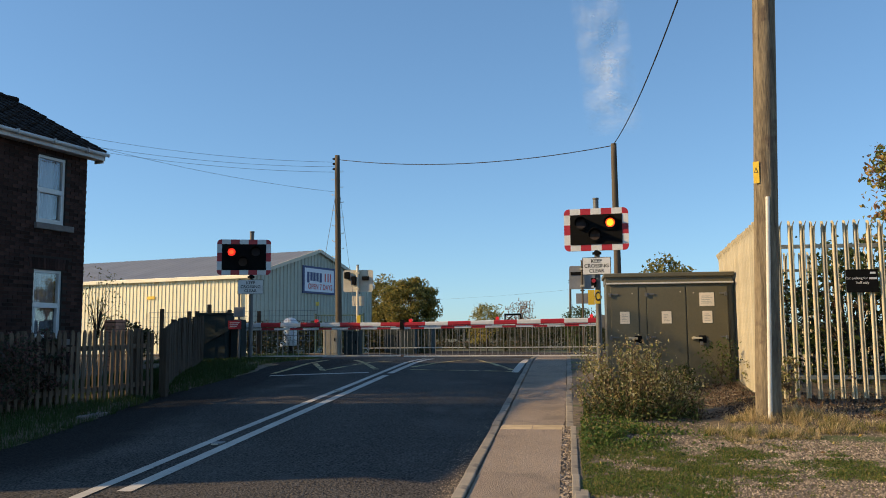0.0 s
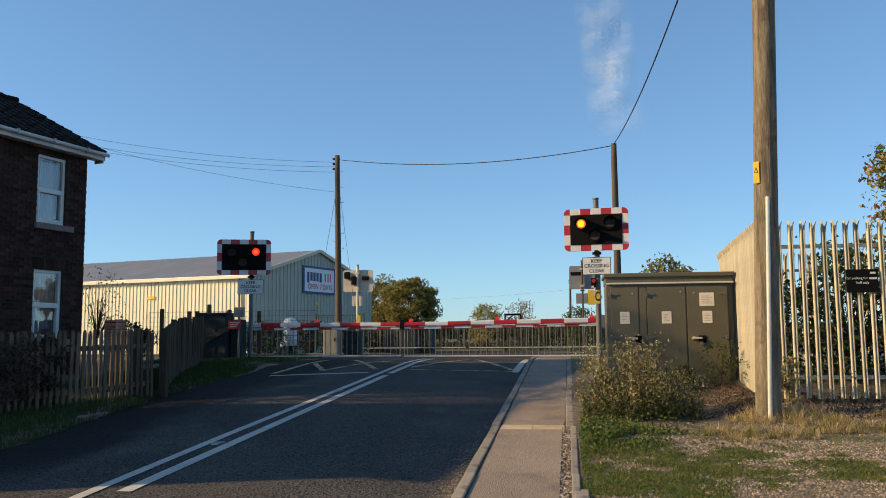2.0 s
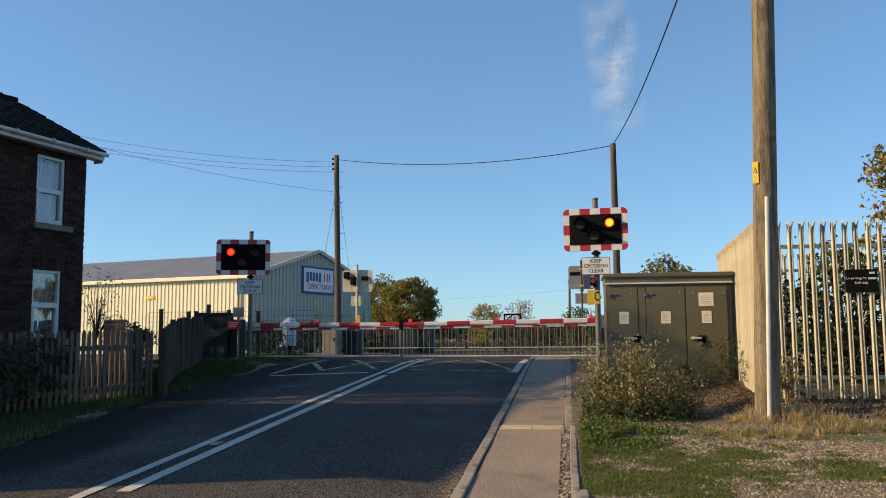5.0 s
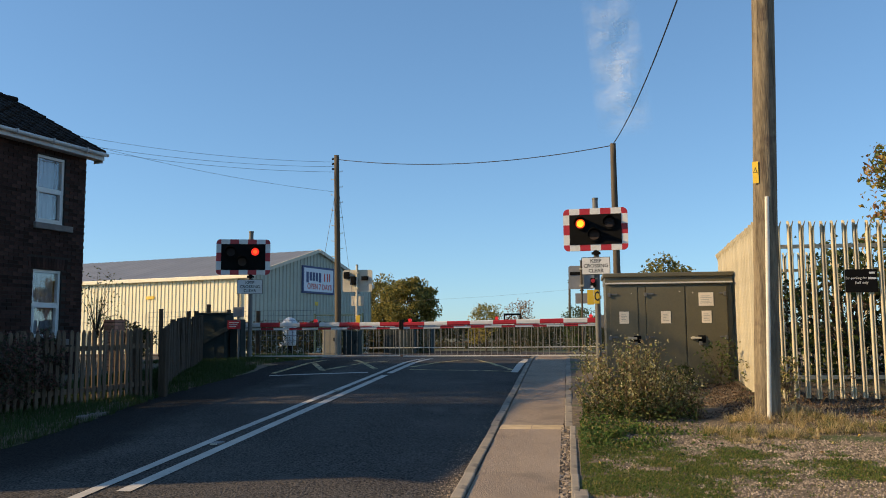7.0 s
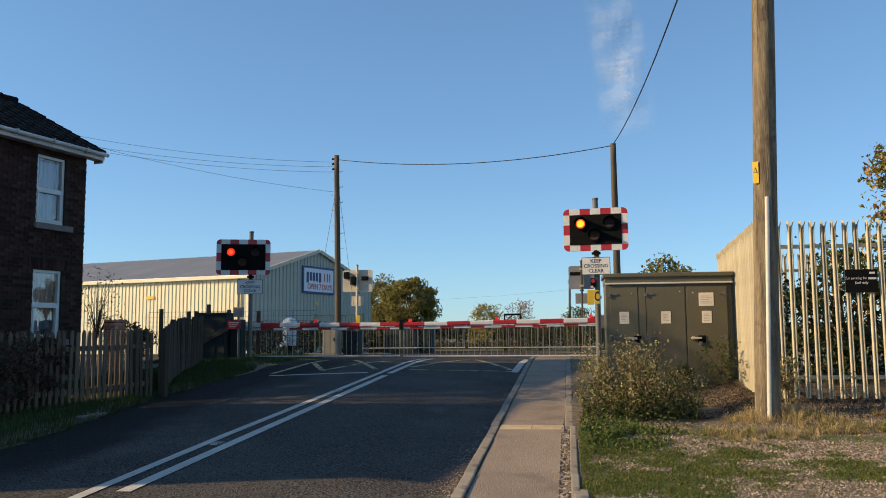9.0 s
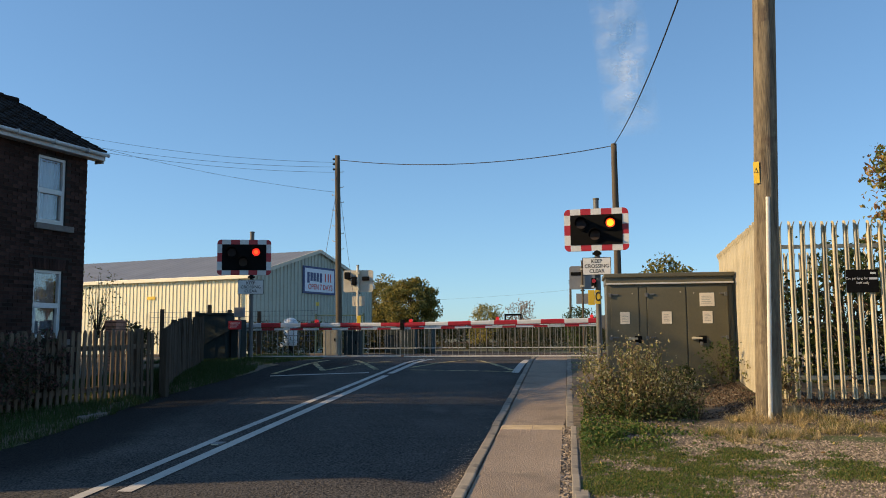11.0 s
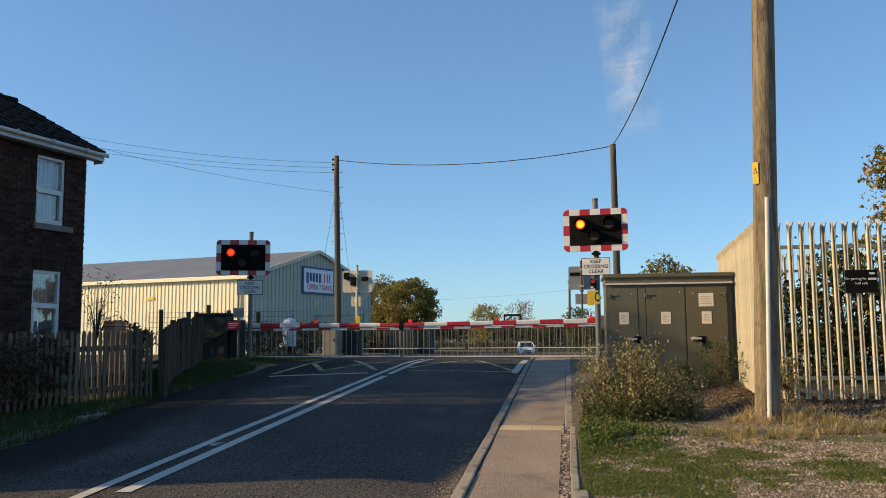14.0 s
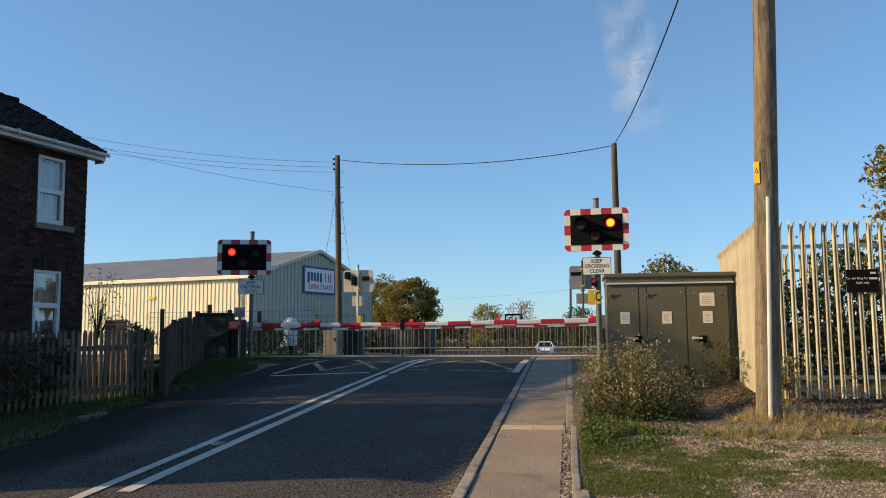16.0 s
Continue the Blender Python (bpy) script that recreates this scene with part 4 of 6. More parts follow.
        for xa, xb, dp, za, zb_ in () if not hot else ((0.06, 0.30, 0.2, -0.18, 0.2), (-0.5, -0.2, 0.16, 0.02, 0.2), (0.33, 0.6, 0.2, 0.1, 0.4)):
            part("lamp_back", box(nb(), xa, xb, 0.031, dp, zc + za, zc + zb_, 0.03), "black", s, "black lamp housing on the back")
    return s


signal((0.60, 17.2, 0.85), 3.76, 1.30, 0.87, -6, "R", 3.01, 0.575, 0.36)
signal((-8.48, 21.0, 1.03), 3.73, 1.40, 0.94, 16, "L", 2.94, 0.67, 0.38, True, False, 0.19)
signal((-9.25, 36.2, 0.85), 4.05, 1.36, 0.98, 180, "FL", 3.0, 0.6, 0.4, False, True)
signal((0.62, 36.2, 0.85), 4.03, 1.10, 1.0, 180, "FR", 3.0, 0.6, 0.4, False, False)


def barrier(name_label, y, pivot, tip, z_pivot, z_tip, zb, band, lamps, first_red=True):
    """A lifting barrier: tapering boom in red and white bands, hanging skirt of bars, red lamps, machine at the pivot."""
    s = 1 if tip > pivot else -1
    b = thing("crossing_barrier", (pivot, y, 1.05), 0, name_label, "barrier", "crossing barriers")
    L = abs(tip - pivot)
    zc = lambda d: (z_tip + (z_pivot - z_tip) * (1 - d / L)) - 1.05
    hh = lambda d: 0.050 + 0.016 * (1 - d / L)
    d, red_now = L, first_red
    while d > -0.2:
        a = max(d - band, -0.3)
        bm = nb()
        va = []
        for q in (a, d):
            h = hh(q)
            va.append([bm.verts.new((s * q, yy, zc(q) + zz)) for yy, zz in ((-0.045, -h), (-0.06, -h + 0.02), (-0.06, h - 0.02), (-0.045, h), (0.045, h), (0.06, h - 0.02), (0.06, -h + 0.02), (0.045, -h))])
        for i in range(8):
            bm.faces.new((va[0][i], va[0][(i + 1) % 8], va[1][(i + 1) % 8], va[1][i]))
        bm.faces.new(va[0])
        bm.faces.new(va[1][::-1])
        bmesh.ops.recalc_face_normals(bm, faces=bm.faces)
        part("boom_band", bm, "red" if red_now else "white", b)
        red_now = not red_now
        d -= band
    # skirt
    n = int((L - 0.35) / 0.148)
    bar_me = None
    for i in range(n + 1):
        q = 0.3 + i * 0.148
        ht = zc(q) - hh(q) - (zb - 1.05)
        if bar_me is None:
            bar_me = part("skirt_bar", box(nb(), -0.0065, 0.0065, -0.006, 0.006, 0, 1), "bar_steel", b)
            o = bar_me
        else:
            o = new("skirt_bar", bar_me.data)
            o.parent = b
        o.matrix_basis = Matrix.Translation((s * q, random.uniform(-0.006, 0.006), zb - 1.05)) @ Matrix.Rotation(radians(random.uniform(-0.5, 0.5)), 4, "Y") @ Matrix.Diagonal((1, 1, ht, 1))
    d, on = 0.3, False
    while L < 5.4 and d < L - 0.1:
        e = min(d + (0.36 if on else 0.44), L - 0.04)
        ra, rb = sorted((s * d, s * e))
        zr_ = zc((d + e) / 2) - hh((d + e) / 2)
        part("rail_band", box(nb(), ra, rb, -0.02, 0.02, zr_ - 0.075, zr_ - 0.02, 0.004), "red" if on else "white", b)
        d, on = e, not on
    x0, x1 = sorted((s * 0.28, s * (L - 0.02)))
    part("bottom_rail", box(nb(), x0, x1, -0.014, 0.014, zb - 1.075, zb - 1.043, 0.004), "conduit", b)
    for q in (0.3, L - 0.04):
        part("end_bar", box(nb(), s * q - 0.011, s * q + 0.011, -0.012, 0.012, zb - 1.05, zc(q)), "bar_steel", b)
    for q in lamps:
        lm = nb()
        rod(lm, (s * q, -0.05, zc(q) + hh(q) + 0.045), (s * q, 0.05, zc(q) + hh(q) + 0.045), 0.045, n=18)
        part("boom_lamp", lm, "boom_lamp", b, "small red boom lamp")
        part("lamp_bracket", box(nb(), s * q - 0.03, s * q + 0.03, -0.045, 0.045, zc(q) + hh(q) - 0.005, zc(q) + hh(q) + 0.02), "black", b)
    part("tip_latch", box(nb(), s * (L - 0.03), s * (L + 0.02), -0.07, 0.07, zc(L) - 0.14, zc(L) + 0.12, 0.01), "black", b)
    # machine
    m = nb()
    box(m, -s * 0.75 if s > 0 else 0.2, -s * 0.2 if s > 0 else 0.75, -0.4, 0.4, -0.3 if y > 30 else -0.08, 1.15, 0.03)
    mach = part("machine_housing", m, "dark_green" if s > 0 else "cream", b, "steel barrier machine housing")
    arm = nb()
    box(arm, -0.2, 0.2, -0.13, -0.07, zc(0) - 0.2, zc(0) + 0.12, 0.02)
    box(arm, -0.2, 0.2, 0.07, 0.13, zc(0) - 0.2, zc(0) + 0.12, 0.02)
    part("pivot_arm", arm, "post_grey", b)
    return b


barrier("lowered red and white banded barrier boom with skirt bars", 21.6, 1.0, -4.31, 1.98, 1.92, 1.10, 0.60, (0.42, 2.82, 5.1))
barrier("lowered red and white banded barrier boom with skirt bars", 21.65, -8.95, -4.36, 1.94, 1.92, 1.11, 0.55, (2.27,))
barrier("lowered barrier boom across the far side of the tracks", 35.0, 1.6, -4.2, 2.04, 2.02, 1.10, 1.0, ())
barrier("lowered barrier boom across the far side of the tracks", 35.05, -9.6, -4.3, 2.03, 2.03, 1.10, 1.0, (3.8,))


# ---- poles and wires ----
def pole(base, top, r0, r1, label, material, steps=False, insulators=0):
    p = thing("utility_pole", base, 0, label, "utility pole", "utility poles")
    d = Vector(top) - Vector(base)
    bm = nb()
    rings = []
    nseg = 14
    for i in range(nseg + 1):
        t = i / nseg
        c = d * t + Vector((0.01 * noise.noise((base[0], t * 3, 1)), 0.01 * noise.noise((base[1], t * 3, 7)), 0))
        r = r0 + (r1 - r0) * t
        rings.append([bm.verts.new((c.x + r * math.cos(a) * (1 + 0.02 * noise.noise((math.cos(a), math.sin(a), t * 4))), c.y + r * math.sin(a), c.z)) for a in [2 * math.pi * k / 24 for k in range(24)]])
    for a, b in zip(rings, rings[1:]):
        for k in range(24):
            bm.faces.new((a[k], a[(k + 1) % 24], b[(k + 1) % 24], b[k]))
    bm.faces.new(rings[-1])
    part("shaft", bm, material, p, smooth=True)
    up = d.normalized()
    if steps:
        for i in range(12):
            z = 4.2 + 0.33 * i
            sd = 1 if i % 2 else -1
            st = nb()
            rod(st, up * z + Vector((sd * 0.06, 0, 0)), up * z + Vector((sd * 0.24, 0, 0)), 0.012, n=6)
            rod(st, up * z + Vector((sd * 0.24, 0, 0)), up * z + Vector((sd * 0.24, 0, 0.05)), 0.012, n=6)
            part("climbing_step", st, "galv", p)
    for i in range(insulators):
        z = d.length - 0.15 - 0.22 * i
        part("insulator", rod(nb(), up * z + Vector((-0.2, 0, 0)), up * z + Vector((0, 0, 0)), 0.045, n=8), "black", p)
    return p


near_pole = pole((2.378, 10.75, 0.58), (2.655, 10.75, 9.1), 0.150, 0.126, "weathered wooden utility pole with a pale conduit strip", "wood")
cn = rod(nb(), (-0.02, -0.158, -0.05), (0.075, -0.152, 2.72), 0.026, 0.026, n=14)
part("conduit", cn, "conduit", near_pole, "pale plastic cable guard")
rng = np.random.default_rng(91)
for i in range(16):
    z0, ang, ln = rng.uniform(0.3, 7.2), radians(rng.uniform(-150, -40)), rng.uniform(0.3, 1.3)
    up = (Vector((2.655, 10.75, 9.1)) - Vector((2.378, 10.75, 0.58))).normalized()
    rr = lambda z: 0.150 - 0.024 * z / 8.52
    crk = nb()
    pts = [up * (z0 + ln * k / 5) + Vector((math.cos(ang + 0.03 * rng.normal()), math.sin(ang), 0)) * (rr(z0 + ln * k / 5) - 0.0015) for k in range(6)]
    for a, b in zip(pts, pts[1:]):
        rod(crk, a, b, 0.0035, 0.003, 5)
    part("drying_crack", crk, "bark", near_pole)
tg = part("warning_plate", box(nb(), -0.115, -0.045, -0.152, -0.147, 2.9, 3.17), "yellow", near_pole, "yellow electrical danger plate")
tg.matrix_basis = pose(0.094, 0.0, 0, 0, 0, -22)
tri = plate(nb(), [(-0.105, 3.03), (-0.055, 3.03), (-0.08, 3.10)], -0.155, -0.1525)
part("danger_mark", tri, "ink", tg)
tri = plate(nb(), [(-0.095, 3.036), (-0.065, 3.036), (-0.08, 3.08)], -0.1565, -0.1552)
part("danger_mark", tri, "yellow", tg)
pole((-9.5, 34.0, 0.75), (-9.62, 34.0, 9.3), 0.14, 0.105, "brown wooden telegraph pole with climbing steps", "wood_far", True, 3)
pole((0.14, 90.0, -0.7), (0.27, 90.0, 7.4), 0.15, 0.11, "dark wooden telegraph pole far down the road", "wood_far", False, 2)
pole((1.74, 30.0, 0.8), (1.75, 30.0, 8.42), 0.125, 0.10, "brown wooden utility pole beyond the signal", "wood_far")


down = nb()
rod(down, (1.89, 29.95, 0.8), (1.83, 29.95, 8.3), 0.014, n=6)
tagged(part("down_cable", down, "wire"), "black cable clipped down the side of the pole", "cable", "overhead wires")


def cable(name, a, b, sag, r, material, label):
    cu = bpy.data.curves.new(name, "CURVE")
    cu.dimensions, cu.bevel_depth, cu.bevel_resolution = "3D", r, 1
    sp = cu.splines.new("POLY")
    sp.points.add(28)
    a, b = Vector(a), Vector(b)
    for i in range(29):
        t = i / 28
        p = a.lerp(b, t) - Vector((0, 0, 4 * sag * t * (1 - t)))
        sp.points[i].co = (*p, 1)
    cu.materials.append(M[material])
    return tagged(new(name, cu), label, "cable", "overhead wires")


cable("overhead_cable", (-9.6, 34, 9.12), (1.75, 30, 8.36), 0.42, 0.016, "wire", "black overhead cable sagging between two poles")
cable("overhead_cable", (1.75, 30, 8.40), (2.6, 10.75, 9.0), 0.55, 0.017, "wire", "black overhead cable rising to the roadside pole")
for z, end in ((9.01, (-20.6, 30, 9.95)), (8.81, (-20.6, 30, 9.6)), (8.58, (-20.6, 30, 9.45)), (7.72, (-20.6, 30, 9.85))):
    cable("overhead_wire", (-9.7, 34, z), end, 0.28, 0.0065, "thin_wire", "thin grey telephone wire running towards the house")
cable("overhead_cable", (0.27, 90, 6.3), (-45, 108, 6.9), 0.9, 0.008, "thin_wire", "thin overhead wire far beyond the crossing")
cable("stay_wire", (-9.65, 33.95, 7.7), (-10.0, 33.6, 5.0), 0.0, 0.009, "thin_wire", "thin stay wire beside the telegraph pole")
cable("stay_wire", (-9.55, 34.05, 7.9), (-8.5, 33.6, 1.1), 0.0, 0.007, "thin_wire", "thin stay wire beside the telegraph pole")


# ---- fences on the house side ----
def picket_fence(p0, p1, step, height, w, material, label, posts, pointed=True):
    p0, p1 = Vector(p0), Vector(p1)
    d = p1 - p0
    L = d.length
    f = thing("picket_fence", (p0.x, p0.y, 0), math.degrees(math.atan2(d.y, d.x)), label, "fence", "wooden fences")
    bm = nb()
    if pointed:
        plate(bm, [(-w / 2, 0), (w / 2, 0), (w / 2, height - 0.06), (w * 0.28, height - 0.015), (0, height), (-w * 0.28, height - 0.015), (-w / 2, height - 0.06)], -0.011, 0.011)
    else:
        plate(bm, [(-w / 2, 0), (w / 2, 0), (w / 2, height), (-w / 2, height)], -0.009, 0.009)
    bmesh.ops.recalc_face_normals(bm, faces=bm.faces)
    lead = part("picket", bm, material, f)
    me = lead.data
    zz = lambda x: gz(p0.x + d.x * x / L, p0.y + d.y * x / L)
    n = int(L / step)
    for i in range(n + 1):
        o = lead if i == 0 else new("picket", me)
        o.parent = f
        x = i * step + random.uniform(-0.008, 0.008)
        o.matrix_basis = pose(x, random.uniform(-0.005, 0.005), zz(x) + 0.02 + random.uniform(-0.02, 0.02), random.uniform(-1, 1), random.uniform(-1.6, 1.6), random.uniform(-2, 2))
    sl = math.atan2(zz(L) - zz(0), L)
    for h in (0.25, height - 0.22):
        r = part("rail", box(nb(), 0, L / math.cos(sl), 0.013, 0.055, -0.04, 0.04, 0.004), material, f)
        r.matrix_basis = Matrix.Translation((0, 0.006, zz(0) + h)) @ Matrix.Rotation(-sl, 4, "Y")
    for x in posts:
        part("post", box(nb(), x - 0.05, x + 0.05, 0.02, 0.12, zz(x) - 0.1, zz(x) + height + 0.03, 0.008), material, f)
    return f


picket_fence((-8.25, 8.6), (-7.2, 13.75), 0.125, 1.12, 0.064, "picket", "weathered brown wooden picket fence along the verge", (0.4, 2.5, 4.95))
gp = thing("gate_post", (-7.08, 13.95, gz(-7.1, 13.95)), 0, "stout dark wooden post between two fences", "post")
part("post", box(nb(), -0.065, 0.065, -0.065, 0.065, -0.15, 1.2, 0.012), "board", gp)
picket_fence((-7.2, 14.15), (-9.0, 19.7), 0.108, 1.14, 0.105, "board", "dark close-set board fence towards the crossing", (1.6, 3.2, 4.8, 6.2), False)

pil = thing("brick_pillar", (-10.11, 17.55, gz(-10.1, 17.55) - 0.12), -12, "short orange brick pillar behind the fence", "pillar")
pc = part("core", box(nb(), -0.145, 0.145, -0.145, 0.145, -0.1, 1.2), "mortar", pil)
brick_me = None
for r in range(16):
    for k in range(4):
        for u, ln in (((-0.05, 0.105), (0.105, 0.05)) if r % 2 else ((-0.105, 0.05), (0.05, 0.105))):
            if brick_me is None:
                brick_me = {0.105: part("brick", box(nb(), -0.1, 0.1, -0.012, 0.0, 0, 0.065), "orange_brick", pc).data,
                            0.05: part("brick", box(nb(), -0.047, 0.047, -0.012, 0.0, 0, 0.065), "orange_brick", pc).data}
                spare = list(pc.children)
            o = spare.pop() if spare and spare[-1].data == brick_me[ln] else new("brick", brick_me[ln])
            o.parent = pc
            o.matrix_basis = Matrix.Rotation(radians(90 * k), 4, "Z") @ Matrix.Translation((u, -0.146, 0.0 + r * 0.075))
part("cap", box(nb(), -0.165, 0.165, -0.165, 0.165, 1.2, 1.25, 0.01), "orange_brick", pil)

# wire mesh fence with posts in front of the warehouse
mf = thing("mesh_fence", (-13.5, 24.3, 0), 0, "dark concrete posts with thin wire strands", "fence")
for x, z in ((1.05, 2.50), (1.95, 2.42), (2.2, 2.42), (2.6, 2.62), (3.25, 2.45), (4.2, 2.4)):
    part("post", box(nb(), x - 0.05, x + 0.05, -0.05, 0.05, 0.9, z, 0.01), "board", mf)
for i in range(7):
    z = 1.5 + i * 0.15
    part("strand", rod(nb(), (0.6, 0.06, z), (6.0, 0.06, z), 0.005, n=5), "thin_wire", mf)
for i in range(36):
    part("strand", rod(nb(), (0.6 + i * 0.15, 0.066, 1.2), (0.6 + i * 0.15, 0.066, 2.42), 0.003, n=4), "thin_wire", mf)

# green panel fence beyond the tracks, and a small yellow plate
gf_ = thing("panel_fence", (-11.75, 38.0, 0), 0, "green painted steel panel fence in front of the warehouse", "fence")
for x in (0.0, 1.15, 2.3):
    part("post", box(nb(), x - 0.04, x + 0.04, -0.04, 0.04, 0.7, 2.66, 0.006), "green_paint", gf_)
for z in (1.1, 2.58):
    part("rail", box(nb(), 0.041, 2.259, -0.02, 0.02, z - 0.025, z + 0.025), "green_paint", gf_)
for i in range(15):
    part("bar", box(nb(), 0.12 + i * 0.148, 0.135 + i * 0.148, -0.01, 0.01, 1.126, 2.554), "green_paint", gf_)
yp = thing("yellow_box", (-9.2, 36.05, 2.15), 0, "small yellow equipment box on the far signal post", "box")
part("case", box(nb(), -0.07, 0.11, -0.05, 0.04, 0, 0.36, 0.01), "yellow", yp)

# left barrier gear and small plates
rs = thing("red_notice", (-8.52, 20.55, 1.935), 5, "small red notice with white print on the boom end", "sign")
part("board", box(nb(), -0.17, 0.17, -0.01, 0.0, -0.11, 0.11, 0.004), "red", rs)
bl = nb()
for i in range(3):
    box(bl, -0.13, 0.13 - 0.04 * i, -0.012, -0.0101, 0.045 - i * 0.05, 0.062 - i * 0.05)
part("print_bar", bl, "white", rs)
part("bracket", box(nb(), -0.02, 0.02, 0.001, 0.8, -0.03, 0.03), "post_grey", rs)
js = thing("junction_box", (-8.42, 20.6, 2.15), 0, "pale grey junction box on a thin post", "box")
part("case", box(nb(), -0.13, 0.13, -0.06, 0.06, -0.01, 0.24, 0.012), "grey_back", js)
part("post", rod(nb(), (0, 0, -0.01), (0, 0, -1.2), 0.03, n=10), "post_grey", js)

mc = thing("counterweight_box", (-9.16, 20.85, 0.98), 4, "dark green steel barrier machine with cover and arm", "machine")
part("case", box(nb(), -0.42, 0.38, -0.3, 0.35, -0.1, 1.22, 0.035), "dark_green", mc)
part("lid", box(nb(), -0.45, 0.41, -0.33, 0.38, 1.22, 1.28, 0.015), "dark_green", mc)
part("door", box(nb(), -0.36, 0.1, -0.315, -0.301, 0.05, 1.1, 0.006), "dark_green", mc)
arm_ = part("arm", box(nb(), -0.45, 0.4, -0.36, -0.318, -0.06, 0.06, 0.01), "dark_green", mc)
arm_.matrix_basis = pose(0.1, 0, 0.68, 0, -28, 0)
part("side_cabinet", box(nb(), 0.43, 0.72, -0.1, 0.3, -0.1, 1.1, 0.02), "dark_green", mc)

dm = thing("obstacle_detector", (-9.23, 27.0, 1.03), 0, "white domed plastic obstacle detector on a short foot", "detector")
bm = nb()
rings = []
for z, r in ((0.28, 0.19), (0.31, 0.215), (0.9, 0.225), (1.0, 0.225), (1.01, 0.245), (1.06, 0.24), (1.13, 0.205), (1.18, 0.15), (1.215, 0.07), (1.222, 0.001)):
    rings.append([bm.verts.new((r * math.cos(k * math.pi / 12), r * math.sin(k * math.pi / 12), z)) for k in range(24)])
for a, b in zip(rings, rings[1:]):
    for k in range(24):
        bm.faces.new((a[k], a[(k + 1) % 24], b[(k + 1) % 24], b[k]))
bm.faces.new(rings[0][::-1])
part("shell", bm, "dome", dm, smooth=True)
part("foot", rod(nb(), (0, 0, -0.25), (0, 0, 0.28), 0.09, n=16), "black", dm)
part("band", rod(nb(), (0, 0, 0.62), (0, 0, 0.635), 0.2265, n=24), "grey_back", dm)
part("lamp_box", box(nb(), -0.28, -0.16, -0.2, -0.1, 0.26, 0.4, 0.01), "white", dm)


def trackbox(x, y, w, d, h, material, label, name="trackside_box"):
    t = thing(name, (x, y, base_z(y)), 0, label, "cabinet", "trackside boxes")
    b = part("body", box(nb(), -w / 2, w / 2, -d / 2, d / 2, -0.1, h, 0.02), material, t)
    part("lid", box(nb(), -w / 2 - 0.03, w / 2 + 0.03, -d / 2 - 0.03, d / 2 + 0.03, h, h + 0.05, 0.012), material, t)
    part("door", box(nb(), -w / 2 + 0.05, w / 2 - 0.05, -d / 2 - 0.012, -d / 2 - 0.001, 0.08, h - 0.06, 0.004), material, t)
    part("handle", box(nb(), w / 2 - 0.16, w / 2 - 0.12, -d / 2 - 0.03, -d / 2 - 0.0121, h * 0.5, h * 0.5 + 0.12), "black", t)
    return t


trackbox(-8.63, 30.0, 0.58, 0.5, 1.06, "box_shade", "steel trackside box beside the track, cream dulled to grey-buff for shade")
trackbox(-7.98, 30.5, 0.6, 0.5, 0.88, "dark_green", "dark steel trackside box beside the track")
trackbox(-7.45, 38.6, 0.75, 0.6, 1.15, "dark_green", "dark green steel trackside box past the tracks")
trackbox(-8.25, 38.9, 0.7, 0.6, 1.25, "dark_green", "dark green steel trackside box past the tracks")
trackbox(-8.4, 42.0, 3.2, 1.0, 1.35, "dark_green", "long low green equipment cabinet near the warehouse")

yb = thing("yellow_plate", (0.60, 17.1, 2.22), 0, "yellow plate with a black letter beside the post", "sign")
part("board", box(nb(), -0.20, -0.07, -0.012, 0.0, 0, 0.3, 0.004), "yellow", yb)
part("board", box(nb(), -0.065, 0.045, -0.012, 0.02, 0.02, 0.3, 0.004), "yellow", yb)
letters("lettering", "C", 0.26, "ink", yb, pose(-0.01, -0.0135, 0.16), 0.001, "", 0.006, 0.55)
part("clip", box(nb(), -0.08, 0.08, 0.001, 0.16, 0.12, 0.18), "galv", yb)
lamp_r = thing("warning_beacon", (0.52, 17.05, 2.70), 0, "small red and white telephone lamp on the post", "lamp")
part("lens", rod(nb(), (0, 0, 0), (0, -0.05, 0), 0.04, n=14), "red", lamp_r)
part("body", box(nb(), -0.05, 0.05, 0.0, 0.2, -0.12, 0.06, 0.01), "black", lamp_r)
part("label_plate", box(nb(), -0.05, 0.0, -0.006, -0.001, -0.14, -0.1), "white", lamp_r)

# rails and crossing deck
for k, y0 in enumerate((25.6, 29.6)):
    tk = thing("track", (0, y0, base_z(26)), 0, "rusty railway track set flush in the crossing", "railway track", "railway tracks")
    for g in (0, 1.435):
        r = nb()
        box(r, -60, 60, g - 0.035, g + 0.035, -0.15, -0.066, 0.006)
        part("rail", r, "rail", tk)
    for i in range(13):
        part("deck_panel", box(nb(), -8.6 + i * 0.7, -7.91 + i * 0.7, 0.1, 1.33, -0.18, -0.072, 0.01), "deck", tk)


# ---- plants ----
def leaves_at(points, size, flat=0.6, seed=1):
    """One quad-pair leaf per point, turned at random."""
    rng = np.random.default_rng(seed)
    v, f = [], []
    for p in points:
        n = rng.normal(size=3)
        n /= np.linalg.norm(n)
        a = np.cross(n, rng.normal(size=3))
        a /= np.linalg.norm(a) + 1e-9
        b = np.cross(n, a)
        s = size * rng.uniform(0.6, 1.3)
        p = np.array(p)
        k = len(v)
        bend = n * s * 0.18
        v += [tuple(p - a * s * 0.5), tuple(p + b * s * 0.3 + bend * 0.4), tuple(p + a * s * 0.5 - bend), tuple(p - b * s * 0.3 + bend * 0.4)]
        f += [(k, k + 1, k + 2, k + 3)]
    return v, f


